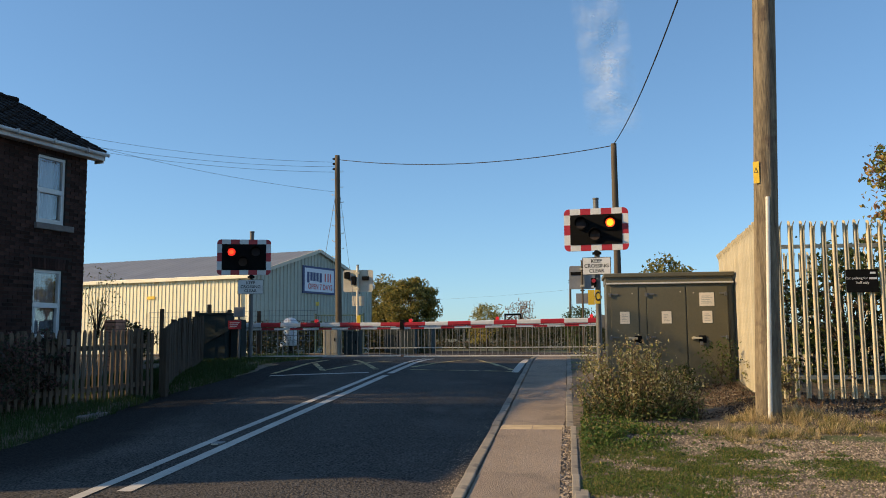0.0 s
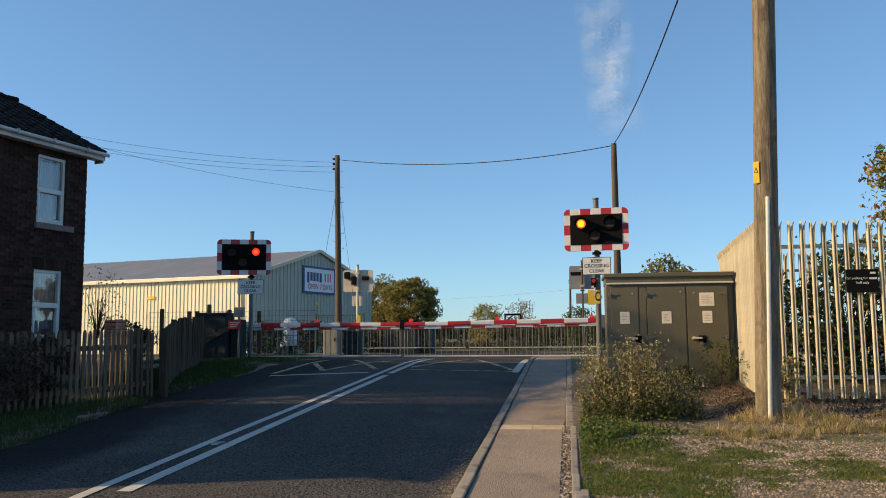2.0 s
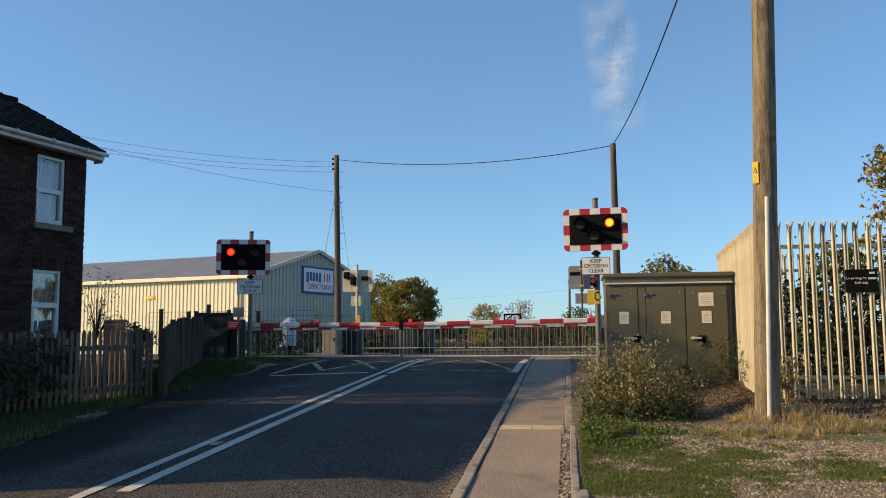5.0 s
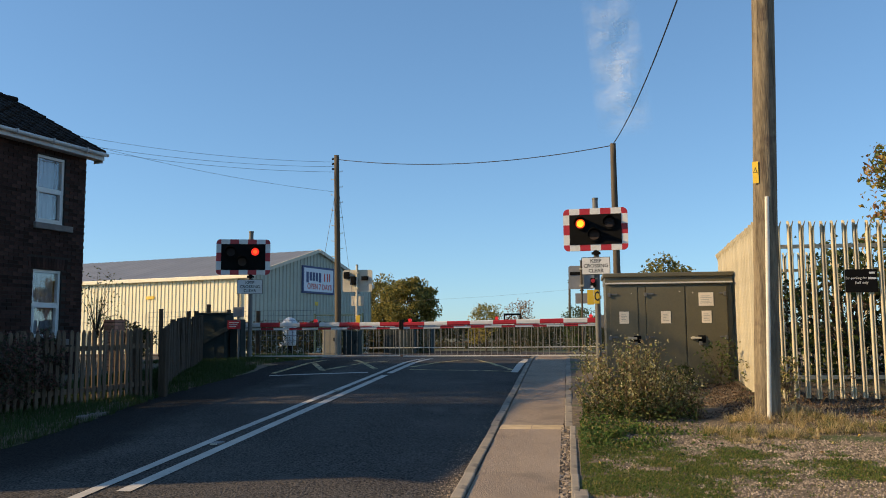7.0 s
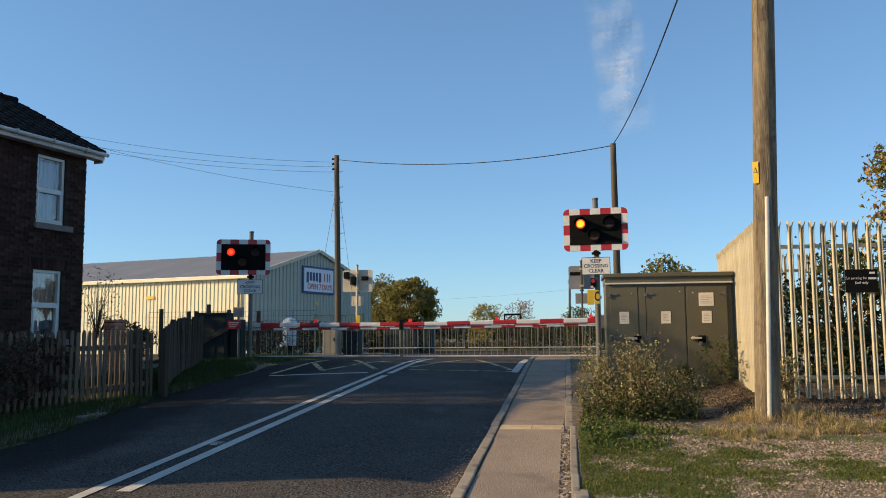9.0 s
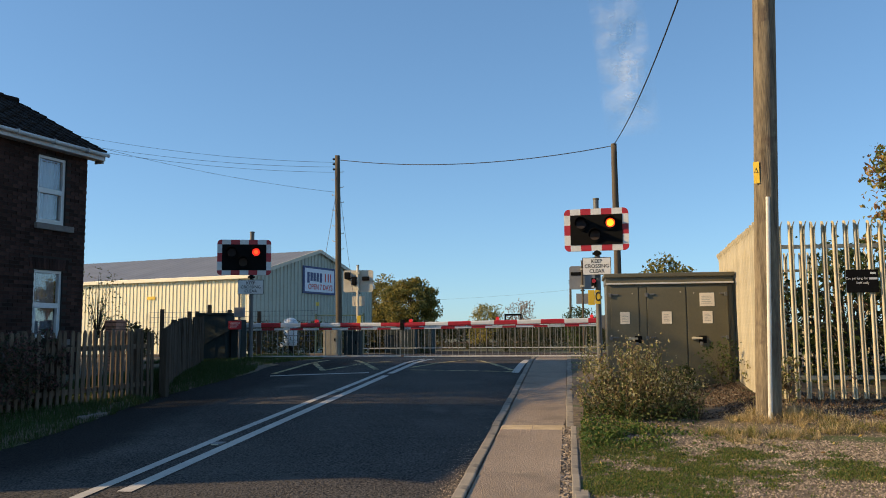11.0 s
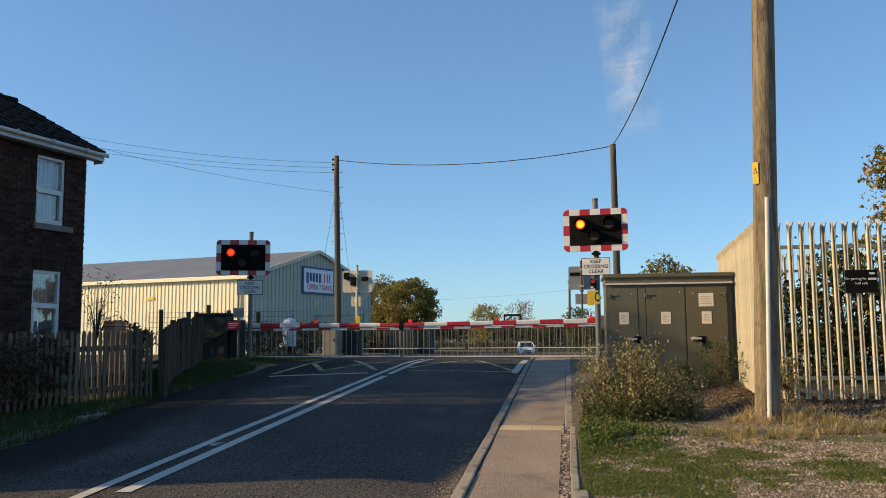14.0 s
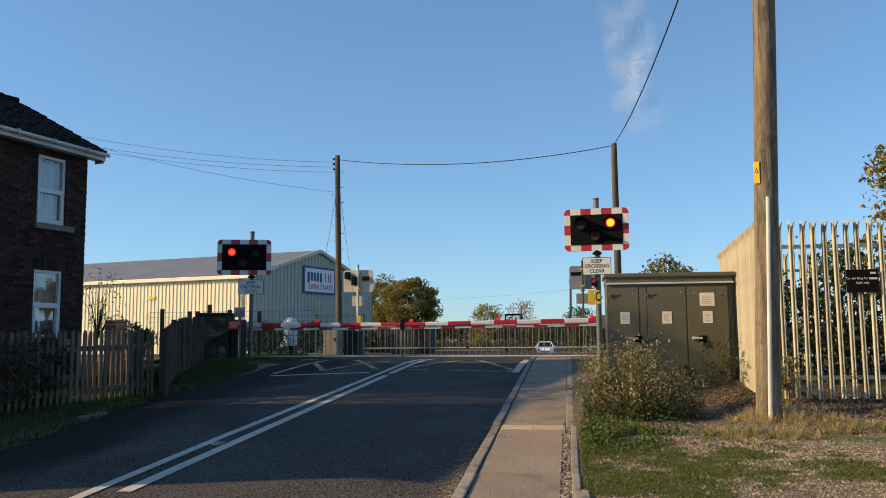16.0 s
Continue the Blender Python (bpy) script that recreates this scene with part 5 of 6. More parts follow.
def tree(name, base, height, crown, mat_leaf, n_clumps, per, leaf, label, seed, trunk_r=0.25, crown_low=0.3, spread=0.28, category="tree"):
    """Tapered trunk, forking limbs, crown of many small leaves gathered in uneven clumps."""
    rng = np.random.default_rng(seed)
    t = thing(name, base, 0, label, category, "trees")
    cx, cy, cz = crown
    bm = nb()
    h0 = height * (crown_low + 0.15)
    rod(bm, (0, 0, -0.3), (0.05 * cx, 0, h0), trunk_r, trunk_r * 0.7, 10)
    centre = Vector((0, 0, height - cz))
    pts, limbs = [], []
    for i in range(n_clumps):
        d = rng.normal(size=3)
        d /= np.linalg.norm(d)
        rad = rng.uniform(0.55, 1.0) ** 0.6
        wob = 1 + 0.22 * noise.noise((d[0] * 1.7 + seed, d[1] * 1.7, d[2] * 1.7))
        c = np.array(centre) + d * np.array((cx, cy, cz)) * rad * wob
        if c[2] < height * crown_low * 0.8:
            c[2] = height * crown_low * rng.uniform(0.8, 1.2)
        limbs.append(c)
        k = int(per * rng.uniform(0.5, 1.4))
        sp = spread * min(cx, cz) * rng.uniform(0.6, 1.3)
        q = np.clip(rng.normal(size=(k, 3)), -1.7, 1.7) * sp * np.array((1, 1, 0.6)) + c
        pts += list(q)
    start = Vector((0.05 * cx, 0, h0 * 0.95))
    for c in limbs[:: max(1, len(limbs) // 26)]:
        c = Vector(c)
        mid = start.lerp(c, 0.5) + Vector((0, 0, 0.08 * height))
        rod(bm, start, mid, trunk_r * 0.4, trunk_r * 0.22, 6)
        rod(bm, mid, c, trunk_r * 0.22, trunk_r * 0.05, 5)
    part("trunk", bm, "bark", t)
    v, f = leaves_at(pts, leaf, seed=seed)
    cr = raw("crown", v, f, mat_leaf, t)
    return t


GY = -0.65
tree("tree", (-25.1, 130, GY), 11.0, (4.6, 4.5, 4.4), "oak", 150, 110, 0.40, "rounded tree in dull green and gold autumn leaf", 3, 0.35, 0.2, 0.13)
tree("tree", (-30.5, 138, GY), 11.7, (3.6, 3.7, 4.2), "oak", 80, 90, 0.4, "darker tree standing behind the golden one", 4, 0.3, 0.25, 0.18)
tree("tree", (-10.9, 112, GY), 6.5, (1.75, 1.75, 2.2), "yellow_leaf", 55, 40, 0.26, "small yellowing tree past the crossing", 5, 0.12, 0.2)
tree("tree", (-6.8, 116, GY), 6.7, (2.1, 1.8, 1.9), "brown_leaf", 42, 26, 0.26, "small sparse russet tree past the crossing", 6, 0.12, 0.3)
tree("tree", (2.72, 24.0, 1.0), 2.8, (0.52, 0.5, 0.6), "sapling_leaf", 44, 34, 0.10, "small green tree showing above the cabinet", 7, 0.06, 0.35)
tree("tree", (5.9, 14.6, 0.8), 4.3, (0.95, 0.9, 1.75), "maple_leaf", 95, 60, 0.10, "young maple turning orange behind the steel fence", 8, 0.06, 0.2, 0.2)
tree("shrub", (0.55, 44, 0.6), 2.45, (0.85, 0.8, 1.1), "green_leaf", 60, 40, 0.12, "loose green shrub beside the far road", 9, 0.05, 0.1, 0.25, "shrub")
tree("shrub", (-12.0, 113, GY), 3.8, (1.55, 1.1, 1.45), "yellow_leaf", 50, 60, 0.16, "yellowish shrub at the roadside", 10, 0.06, 0.1, 0.25, "shrub")
for i, (x, y, h, w) in enumerate(((4.4, 14.2, 2.3, 0.9), (5.8, 13.6, 2.0, 1.0), (7.4, 14.4, 2.5, 1.2))):
    tree("shrub", (x, y, 0.8), h, (w, 0.7, h * 0.5), "green_leaf" if i != 1 else "hedge", 60, 40, 0.10, "dark straggling shrub inside the fenced compound", 20 + i, 0.04, 0.05, 0.25, "shrub")
tree("shrub", (-10.6, 17.6, 0.85), 2.35, (0.6, 0.5, 0.95), "bush_leaf", 40, 11, 0.06, "thin straggling climber against the pale wall", 30, 0.025, 0.2, 0.2, "shrub")


def hedge_row(name, x0, x1, y, z0, h, step, leaf, material, label, seed, thick=1.2, dense=1.0):
    rng = np.random.default_rng(seed)
    pts = []
    x = x0
    while x < x1:
        top = h * (0.75 + 0.35 * noise.noise((x * 0.11, seed, 0)) + 0.2 * noise.noise((x * 0.6, seed, 5)))
        k = int(60 * dense * max(0.4, top / 2))
        pts += [(x + rng.normal() * step, y + rng.normal() * thick, z0 + top * (1 - rng.uniform() ** 1.6) + rng.normal() * 0.1) for _ in range(k)]
        x += step
    v, f = leaves_at(pts, leaf, seed=seed)
    o = raw(name, v, f, material)
    return tagged(o, label, "hedge", kind="stuff")


hedge_row("hedge", -80, 48, 137, GY, 4.5, 0.9, 0.5, "hedge", "dark field hedge in the distance", 41)
hedge_row("hedge", -38, -6, 131, GY, 1.3, 0.4, 0.35, "brown_leaf", "strip of brown dead growth along the far road", 42, 1.5)
hedge_row("hedge", -40, -3, 127, GY, 1.25, 0.3, 0.3, "hedge", "low dark growth along the far verge", 47, 0.8)
hedge_row("hedge", -5.2, 6.5, 118, GY, 4.4, 0.3, 0.28, "hedge", "dark roadside hedge past the far bend", 48)
hedge_row("hedge", -9.2, -2.8, 110, GY, 4.2, 0.3, 0.26, "hedge", "dark roadside hedge past the crossing", 43)
hedge_row("hedge", -20, -6.9, 40, 0.8, 1.55, 0.10, 0.17, "hedge", "weedy growth beside the railway", 44, 0.5, 2.6)
hedge_row("hedge", 3.2, 9.2, 15.5, 0.85, 2.0, 0.12, 0.10, "tangle", "dark tangled growth inside the fenced compound", 47, 0.35, 2.2)
hedge_row("far_woods", -350, 350, 420, GY, 6.5, 3.0, 1.8, "hedge", "low line of distant woods", 45, 6)
for i, (x, y, w, hh_) in enumerate(((-7.95, 10.45, 0.42, 1.1), (-7.86, 11.0, 0.34, 1.13), (-7.76, 11.62, 0.2, 1.12), (-8.3, 11.5, 0.4, 1.0))):
    tree("shrub", (x, y, gz(x, y)), hh_, (w, 0.36, hh_ * 0.48), "ivy_leaf", 60, 46, 0.055, "dark red-green hedge plant growing through the picket fence", 50 + i, 0.02, 0.05, 0.25, "shrub")
# shrub kept below the board fence, added to shade the barrier machine
tree("shrub", (-11.2, 20.3, 0.95), 1.2, (0.55, 0.5, 0.5), "hedge", 40, 60, 0.08, "hidden dark shrub added behind the board fence to shade the machine", 33, 0.04, 0.1, 0.2, "shrub")
# unseen tree, added to filter the sun that comes through the house gap
tree("tree", (-14.0, 10.8, 0.5), 8.3, (1.5, 1.6, 1.8), "green_leaf", 64, 72, 0.12, "unseen slender tree added between the houses to dapple the sunlight", 61, 0.09, 0.55, 0.3)
# two unseen trees, added to cast shade over the crossing and barrier machine
tree("tree", (-18.0, 22.4, 0.6), 7.8, (1.9, 2.1, 2.6), "green_leaf", 100, 90, 0.15, "unseen dense tree added behind the house to shade the crossing", 63, 0.12, 0.25, 0.25)
tree("tree", (-16.6, 18.5, 0.6), 6.6, (1.7, 1.9, 2.1), "green_leaf", 90, 90, 0.14, "unseen dense tree added behind the house to shade the crossing", 62, 0.12, 0.3, 0.25)
hedge_row("hedge", -9.6, -8.4, 24.5, 1.0, 0.9, 0.1, 0.07, "hedge", "weeds beside the crossing", 46, 0.3)

sf = thing("gantry", (-7.3, 112, GY), 0, "dark steel frame past the crossing", "gantry")
for x in (-1.1, 1.0):
    part("leg", box(nb(), x - 0.1, x + 0.1, -0.1, 0.1, -0.2, 4.9), "black", sf)
part("beam", box(nb(), -1.2, 1.1, -0.1, 0.1, 4.75, 5.0), "black", sf)
part("brace", rod(nb(), (-1.1, 0, 3.9), (0.0, 0, 4.8), 0.07, n=6), "black", sf)


def bush():
    b = thing("bush", (0.80, 11.25, gz(0.75, 11.25)), 0, "straggly flowering weed bush with yellow heads by the path", "bush")
    rng = np.random.default_rng(12)
    st = nb()
    pts, fl = [], []
    for i in range(270):
        a, r = rng.uniform(0, 2 * math.pi), rng.uniform(0, 1) ** 0.7
        x0, y0 = math.cos(a) * r * 0.60, math.sin(a) * r * 0.5
        ln = rng.uniform(0.42, 1.08) * (1.12 - 0.6 * r)
        out = Vector((math.cos(a) * (0.15 + 0.42 * r) * rng.uniform(0.3, 1.2), math.sin(a) * 0.35 * rng.uniform(0, 1.2), 1)).normalized()
        if i > 228:
            x0, y0, ln = rng.uniform(0.45, 0.85), rng.uniform(-0.2, 0.3), rng.uniform(0.3, 0.62)
        p0 = Vector((x0, y0, -0.02))
        p1 = p0 + out * ln
        mid = p0.lerp(p1, 0.5) + Vector((0, 0, 0.05))
        rod(st, p0, mid, 0.005, 0.004, 4)
        rod(st, mid, p1, 0.004, 0.002, 4)
        for k in range(int(38 * ln)):
            t = rng.uniform(0.1, 1.0)
            p = (p0.lerp(mid, t * 2) if t < 0.5 else mid.lerp(p1, t * 2 - 1)) + Vector(rng.normal(size=3)) * 0.04
            if p.z > 0.01:
                pts.append(tuple(p))
        if rng.uniform() < 0.6:
            for k in range(3):
                fl.append(tuple(p1 + Vector(rng.normal(size=3)) * 0.05))
    tagged(part("stalk", st, "stem", b), kind="stuff")
    v, f = leaves_at(pts, 0.046, seed=13)
    raw("foliage", v, f, "bush_leaf", b)
    low = [(max(-0.62, min(0.75, rng.normal() * 0.4)), rng.normal() * 0.3 - 0.12, abs(rng.normal()) * 0.16) for _ in range(2600)]
    v, f = leaves_at(low, 0.045, seed=15)
    raw("low_foliage", v, f, "green_leaf", b, "dark green leaves at the foot")
    v, f = leaves_at(fl, 0.034, seed=14)
    tagged(raw("flower_heads", v, f, "flower", b, "small yellow flower heads"), kind="stuff")


bush()
bs = thing("weed", (0.42, 17.6, gz(0.4, 17.6)), 0, "pale-flowered weed at the foot of the signal", "weed")
rng = np.random.default_rng(5)
pts = [(rng.normal() * 0.14, rng.normal() * 0.14, abs(rng.normal()) * 0.25) for _ in range(420)]
v, f = leaves_at(pts, 0.05, seed=6)
raw("foliage", v, f, "bush_leaf", bs)
v, f = leaves_at([(rng.normal() * 0.15, rng.normal() * 0.1, 0.25 + abs(rng.normal()) * 0.16) for _ in range(50)], 0.045, seed=7)
tagged(raw("flower_heads", v, f, "flower", bs), kind="stuff")


def blades(name, spots, h, w, material, label, seed, lean=0.35):
    """Grass: one thin bent blade per spot, as stuff."""
    rng = np.random.default_rng(seed)
    v, f = [], []
    for x, y in spots:
        z = gz(x, y) - 0.01 + 0.02 * noise.noise((x * 0.7, y * 0.7, 3.1))
        a = rng.uniform(0, 2 * math.pi)
        hh = h * rng.uniform(0.4, 1.25)
        dx, dy = math.cos(a), math.sin(a)
        l1 = lean * rng.uniform(0, 1) * hh
        k = len(v)
        sx, sy = -dy * w / 2, dx * w / 2
        v += [(x - sx, y - sy, z), (x + sx, y + sy, z), (x + dx * l1 * 0.4 + sx * 0.7, y + dy * l1 * 0.4 + sy * 0.7, z + hh * 0.6), (x + dx * l1 * 0.4 - sx * 0.7, y + dy * l1 * 0.4 - sy * 0.7, z + hh * 0.6), (x + dx * l1, y + dy * l1, z + hh)]
        f += [(k, k + 1, k + 2, k + 3), (k + 3, k + 2, k + 4)]
    o = raw(name, v, f, material)
    return tagged(o, label, "grass", kind="stuff")


rng = np.random.default_rng(77)


def green(x, y):
    """How much turf grows at a place on the verge, about -1 to 1."""
    w = 0.3 * noise.noise((x * 0.8, 2.0, 1.0))
    band = 1 - abs(y - 8.45 + 0.13 * (x - 0.8) - w) / (0.62 + 0.12 * noise.noise((x * 1.3, 4.0, 0)))
    by_path = (1.3 - 0.2 * (y - 7.2) - x) * 1.5 if 6.9 < y < 10.3 else -1
    return max(-0.6, min(0.5, max(band, by_path))) + 0.75 * noise.noise((x * 1.3, y * 1.8, 9.3)) + 0.65 * noise.noise((x * 4.5, y * 5.5, 2.3)) + 0.35 * noise.noise((x * 15, y * 17, 4.3))


spots = []
while len(spots) < 70000:
    x, y = rng.uniform(0.09, 7.2), rng.uniform(6.3, 10.6)
    if green(x, y) > rng.uniform(0.0, 0.55) or rng.uniform() < 0.02:
        spots.append((x, y))
blades("turf", spots, 0.030, 0.0065, "grass", "short green turf in patches on the verge", 1, 1.1)
moss = [(x, y, gz(x, y) + 0.025 * noise.noise((x * 0.7, y * 0.7, 3.1)) + 0.004 + 0.03 * max(0.0, noise.noise((x * 6, y * 6, 1.5)))) for x, y in spots[:34000]]
v, f = leaves_at(moss, 0.020, seed=77)
tagged(raw("clover", v, f, "clover"), "small leafy plants matted among the turf", "weeds", kind="stuff")


def tufts(name, centres, h, w, material, label, seed):
    """Grass in clumps: arching blades that fan out from each centre, as stuff."""
    rng = np.random.default_rng(seed)
    v, f = [], []
    for cx, cy, size, count in centres:
        for _ in range(count):
            a = rng.uniform(0, 2 * math.pi)
            r0 = abs(rng.normal()) * 0.05 * size
            x, y = cx + math.cos(a) * r0, cy + math.sin(a) * r0
            z = gz(x, y) + 0.025 * noise.noise((x * 0.7, y * 0.7, 3.1)) - 0.008
            a += rng.normal() * 0.5
            ln = h * size * rng.uniform(0.35, 1.15)
            tip = rng.uniform(0.15, 1.3)
            dx, dy = math.cos(a), math.sin(a)
            sx, sy = -dy * w / 2, dx * w / 2
            k = len(v)
            for t, wd in ((0.0, 1.0), (0.45, 0.85), (0.8, 0.5)):
                q, up = ln * t * t * tip * 0.7 + ln * t * 0.12, ln * t * (1 - 0.38 * t * tip)
                v += [(x + dx * q - sx * wd, y + dy * q - sy * wd, z + up), (x + dx * q + sx * wd, y + dy * q + sy * wd, z + up)]
            q, up = ln * tip * 0.7 + ln * 0.12, ln * (1 - 0.38 * tip) * 0.98
            v.append((x + dx * q, y + dy * q, z + up))
            f += [(k, k + 1, k + 3, k + 2), (k + 2, k + 3, k + 5, k + 4), (k + 4, k + 5, k + 6)]
    return tagged(raw(name, v, f, material), label, "grass", kind="stuff")


dry, mixed = [], []
for _ in range(1150):
    cx, cy = rng.uniform(1.3, 7.6), rng.uniform(9.25, 10.95)
    if noise.noise((cx * 1.3, cy * 1.6, 5)) < -0.05 + 0.25 * abs(cy - 10.3) or (cx < 1.9 and cy > 10.2):
        continue
    size = rng.uniform(0.4, 1.15) * (0.55 if cy < 9.7 else 1.0)
    (dry if rng.uniform() < 0.62 else mixed).append((cx, cy, size, int(20 + 36 * size)))
for _ in range(26):
    a = rng.uniform(0, 6.28)
    dry.append((2.43 + math.cos(a) * rng.uniform(0.18, 0.36), 10.70 + math.sin(a) * rng.uniform(0.18, 0.3), rng.uniform(0.9, 1.6), 34))
tufts("dry_grass", dry, 0.16, 0.0045, "straw", "dry straw-coloured grass tufts round the pole", 2)
tufts("rough_grass", mixed, 0.15, 0.0045, "rough_grass", "yellowing green grass tufts round the pole", 6)
spots = [(rng.uniform(2.7, 7.8), rng.uniform(10.7, 12.2)) for _ in range(1500)]
blades("dry_grass", spots, 0.09, 0.006, "brown_leaf", "brown dead weeds along the fence foot", 3, 1.2)
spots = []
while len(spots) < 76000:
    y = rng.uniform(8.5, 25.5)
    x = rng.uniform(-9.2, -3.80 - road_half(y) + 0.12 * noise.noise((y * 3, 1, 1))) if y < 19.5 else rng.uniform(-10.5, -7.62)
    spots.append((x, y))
blades("verge_grass", spots, 0.10, 0.008, "shade_grass", "green grass verge below the wooden fence", 4, 0.6)

for y, ln in ((11.45, 0.36),):
    x = -3.9 - road_half(y) - 0.06
    kbk = thing("kerb_block", (x, y, gz(x, y)), random.uniform(-3, 3), "old mossy kerb stone sunk in the verge", "kerb", "old kerb stones")
    part("stone", box(nb(), -0.07, 0.07, -ln, ln, -0.15, 0.035, 0.02), "stone", kbk)

# loose stones and leaves on the verge
sv, sfc = [], []
rng = np.random.default_rng(31)
n = 0
while n < 44000:
    x, y = rng.uniform(0.3, 7.0), rng.uniform(6.6, 11.5)
    if green(x, y) > rng.uniform(0.0, 0.5) or (y > 9.6 and rng.uniform() < 0.6):
        continue
    s = 0.005 + 0.015 * rng.uniform() ** 2.2
    z = gz(x, y) + 0.025 * noise.noise((x * 0.7, y * 0.7, 3.1))
    k = len(sv)
    ang = rng.uniform(0, 6.28)
    for i in range(5):
        sv.append((x + s * math.cos(ang + i * 1.257) * rng.uniform(0.7, 1.3), y + s * math.sin(ang + i * 1.257) * rng.uniform(0.7, 1.2), z - 0.003))
    sv.append((x + rng.normal() * s * 0.2, y + rng.normal() * s * 0.2, z + s * 0.75))
    sfc += [(k + i, k + (i + 1) % 5, k + 5) for i in range(5)]
    n += 1
tagged(raw("gravel", sv, sfc, "gravel"), "loose pale gravel scattered over the verge", "gravel", kind="stuff")
v, f = leaves_at([(rng.uniform(0.2, 6.5), yy, gz(1.5, yy) + 0.03) for yy in rng.uniform(6.8, 10.5, 28)], 0.045, seed=9)
tagged(raw("fallen_leaves", v, f, "fallen"), "a few fallen yellow leaves on the verge", "leaves", kind="stuff")
rubble, rfc = [], []
for i in range(2600):
    y = rng.uniform(5.8, 14)
    if i % 3 == 0:
        x = -0.055 + rng.normal() * 0.025
        z = base_z(y) - 0.018
    else:
        x = -1.03 - abs(rng.normal()) * 0.10
        y = 6 + abs(rng.normal()) * 2.6
        z = road_top(x, y)
    s = rng.uniform(0.003, 0.009) if i % 3 else rng.uniform(0.005, 0.016)
    k = len(rubble)
    for j in range(4):
        rubble.append((x + s * math.cos(j * 1.57 + i), y + s * math.sin(j * 1.57 + i) * 1.2, z))
    rubble.append((x, y, z + s * 0.7))
    rfc += [(k + j, k + (j + 1) % 4, k + 4) for j in range(4)]
for i in range(420):
    y = rng.uniform(5.8, 10.4)
    x, s = -0.055 + rng.uniform(-0.045, 0.045), rng.uniform(0.010, 0.030)
    k, z = len(rubble), base_z(y) - 0.03
    for j in range(4):
        rubble.append((x + s * math.cos(j * 1.57 + i) * rng.uniform(0.7, 1.1), y + s * math.sin(j * 1.57 + i) * 1.3, z))
    for j in range(4):
        rubble.append((x + s * 0.7 * math.cos(j * 1.57 + i), y + s * 0.8 * math.sin(j * 1.57 + i), z + 0.012 + s * rng.uniform(0.3, 0.7)))
    rfc += [(k + j, k + (j + 1) % 4, k + 4 + (j + 1) % 4, k + 4 + j) for j in range(4)] + [(k + 4, k + 5, k + 6, k + 7)]
tagged(raw("grit", rubble, rfc, "gravel"), "broken grit along the path edge and gutter", "gravel", kind="stuff")


# low green weeds at the foot of the bush, and a stub of concrete
wv = []
for i in range(5200):
    x, y = 0.12 + abs(rng.normal()) * 0.55, 9.75 + rng.normal() * 0.42
    if x < 1.7 and noise.noise((x * 2.6, y * 2.6, 3.3)) > -0.12 + 0.2 * (x - 0.5):
        wv.append((x, y, gz(x, y) + rng.uniform(0.01, 0.13) * (1.1 - 0.5 * x)))
v, f = leaves_at(wv, 0.04, seed=19)
tagged(raw("low_weeds", v, f, "clover"), "low leafy green weeds at the foot of the bush", "weeds", kind="stuff")
stub = thing("concrete_stub", (0.075, 6.95, gz(0.14, 6.95)), 0, "short block of pale concrete beside the path edging", "block")
part("block", box(nb(), -0.06, 0.06, -0.2, 0.2, -0.1, 0.02, 0.012), "kerb", stub)
lit = [(xx, yy, gz(xx, yy) + 0.012) for xx, yy in zip(rng.uniform(2.3, 7.8, 5200), 10.65 + 1.9 * rng.uniform(0, 1, 5200) ** 1.2)]
lit += [(xx, yy, gz(xx, yy) + 0.008) for xx, yy in zip(rng.uniform(1.25, 2.6, 4200), rng.uniform(11.0, 14.0, 4200)) if noise.noise((xx * 2, yy * 2, 8)) > -0.35]
v, f = leaves_at(lit, 0.034, seed=23)
tagged(raw("leaf_litter", v, f, "litter"), "brown dead leaf litter along the fence foot", "leaves", kind="stuff")
for i, (x, y, hh_, w) in enumerate(((2.35, 13.75, 0.75, 0.28), (2.8, 13.2, 0.5, 0.2), (1.75, 13.85, 0.45, 0.2), (2.75, 11.3, 0.65, 0.16))):
    tree("weed", (x, y, gz(x, y)), hh_, (w, w, hh_ * 0.45), "bush_leaf" if i % 2 else "green_leaf", 26, 16, 0.05, "straggly weed at the foot of cabinet and fence", 90 + i, 0.008, 0.1, 0.3, "weed")
# dead bramble stems along the fence foot
rng = np.random.default_rng(55)
for i in range(26):
    x, y = rng.uniform(2.7, 7.0), rng.uniform(11.0, 11.45)
    bm = nb()
    p = Vector((0, 0, -0.02))
    d = Vector((rng.normal() * 0.4, rng.normal() * 0.2, 1)).normalized()
    for k in range(4):
        q = p + d * rng.uniform(0.08, 0.2)
        rod(bm, p, q, 0.004 - 0.0007 * k, 0.0035 - 0.0007 * k, 5)
        p = q
        d = (d + Vector((rng.normal() * 0.35, rng.normal() * 0.25, -0.28))).normalized()
    st = thing("dead_stem", (x, y, gz(x, y)), 0, "dry brown weed stem at the fence foot", "weed", "dead stems")
    part("stem", bm, "stem", st)
    pts = [tuple(p + Vector(rng.normal(size=3)) * 0.07) for k in range(14)]
    v, f = leaves_at([(a, b, max(c, 0.01)) for a, b, c in pts], 0.035, seed=60 + i)
    raw("dry_leaf_head", v, f, "brown_leaf", st)


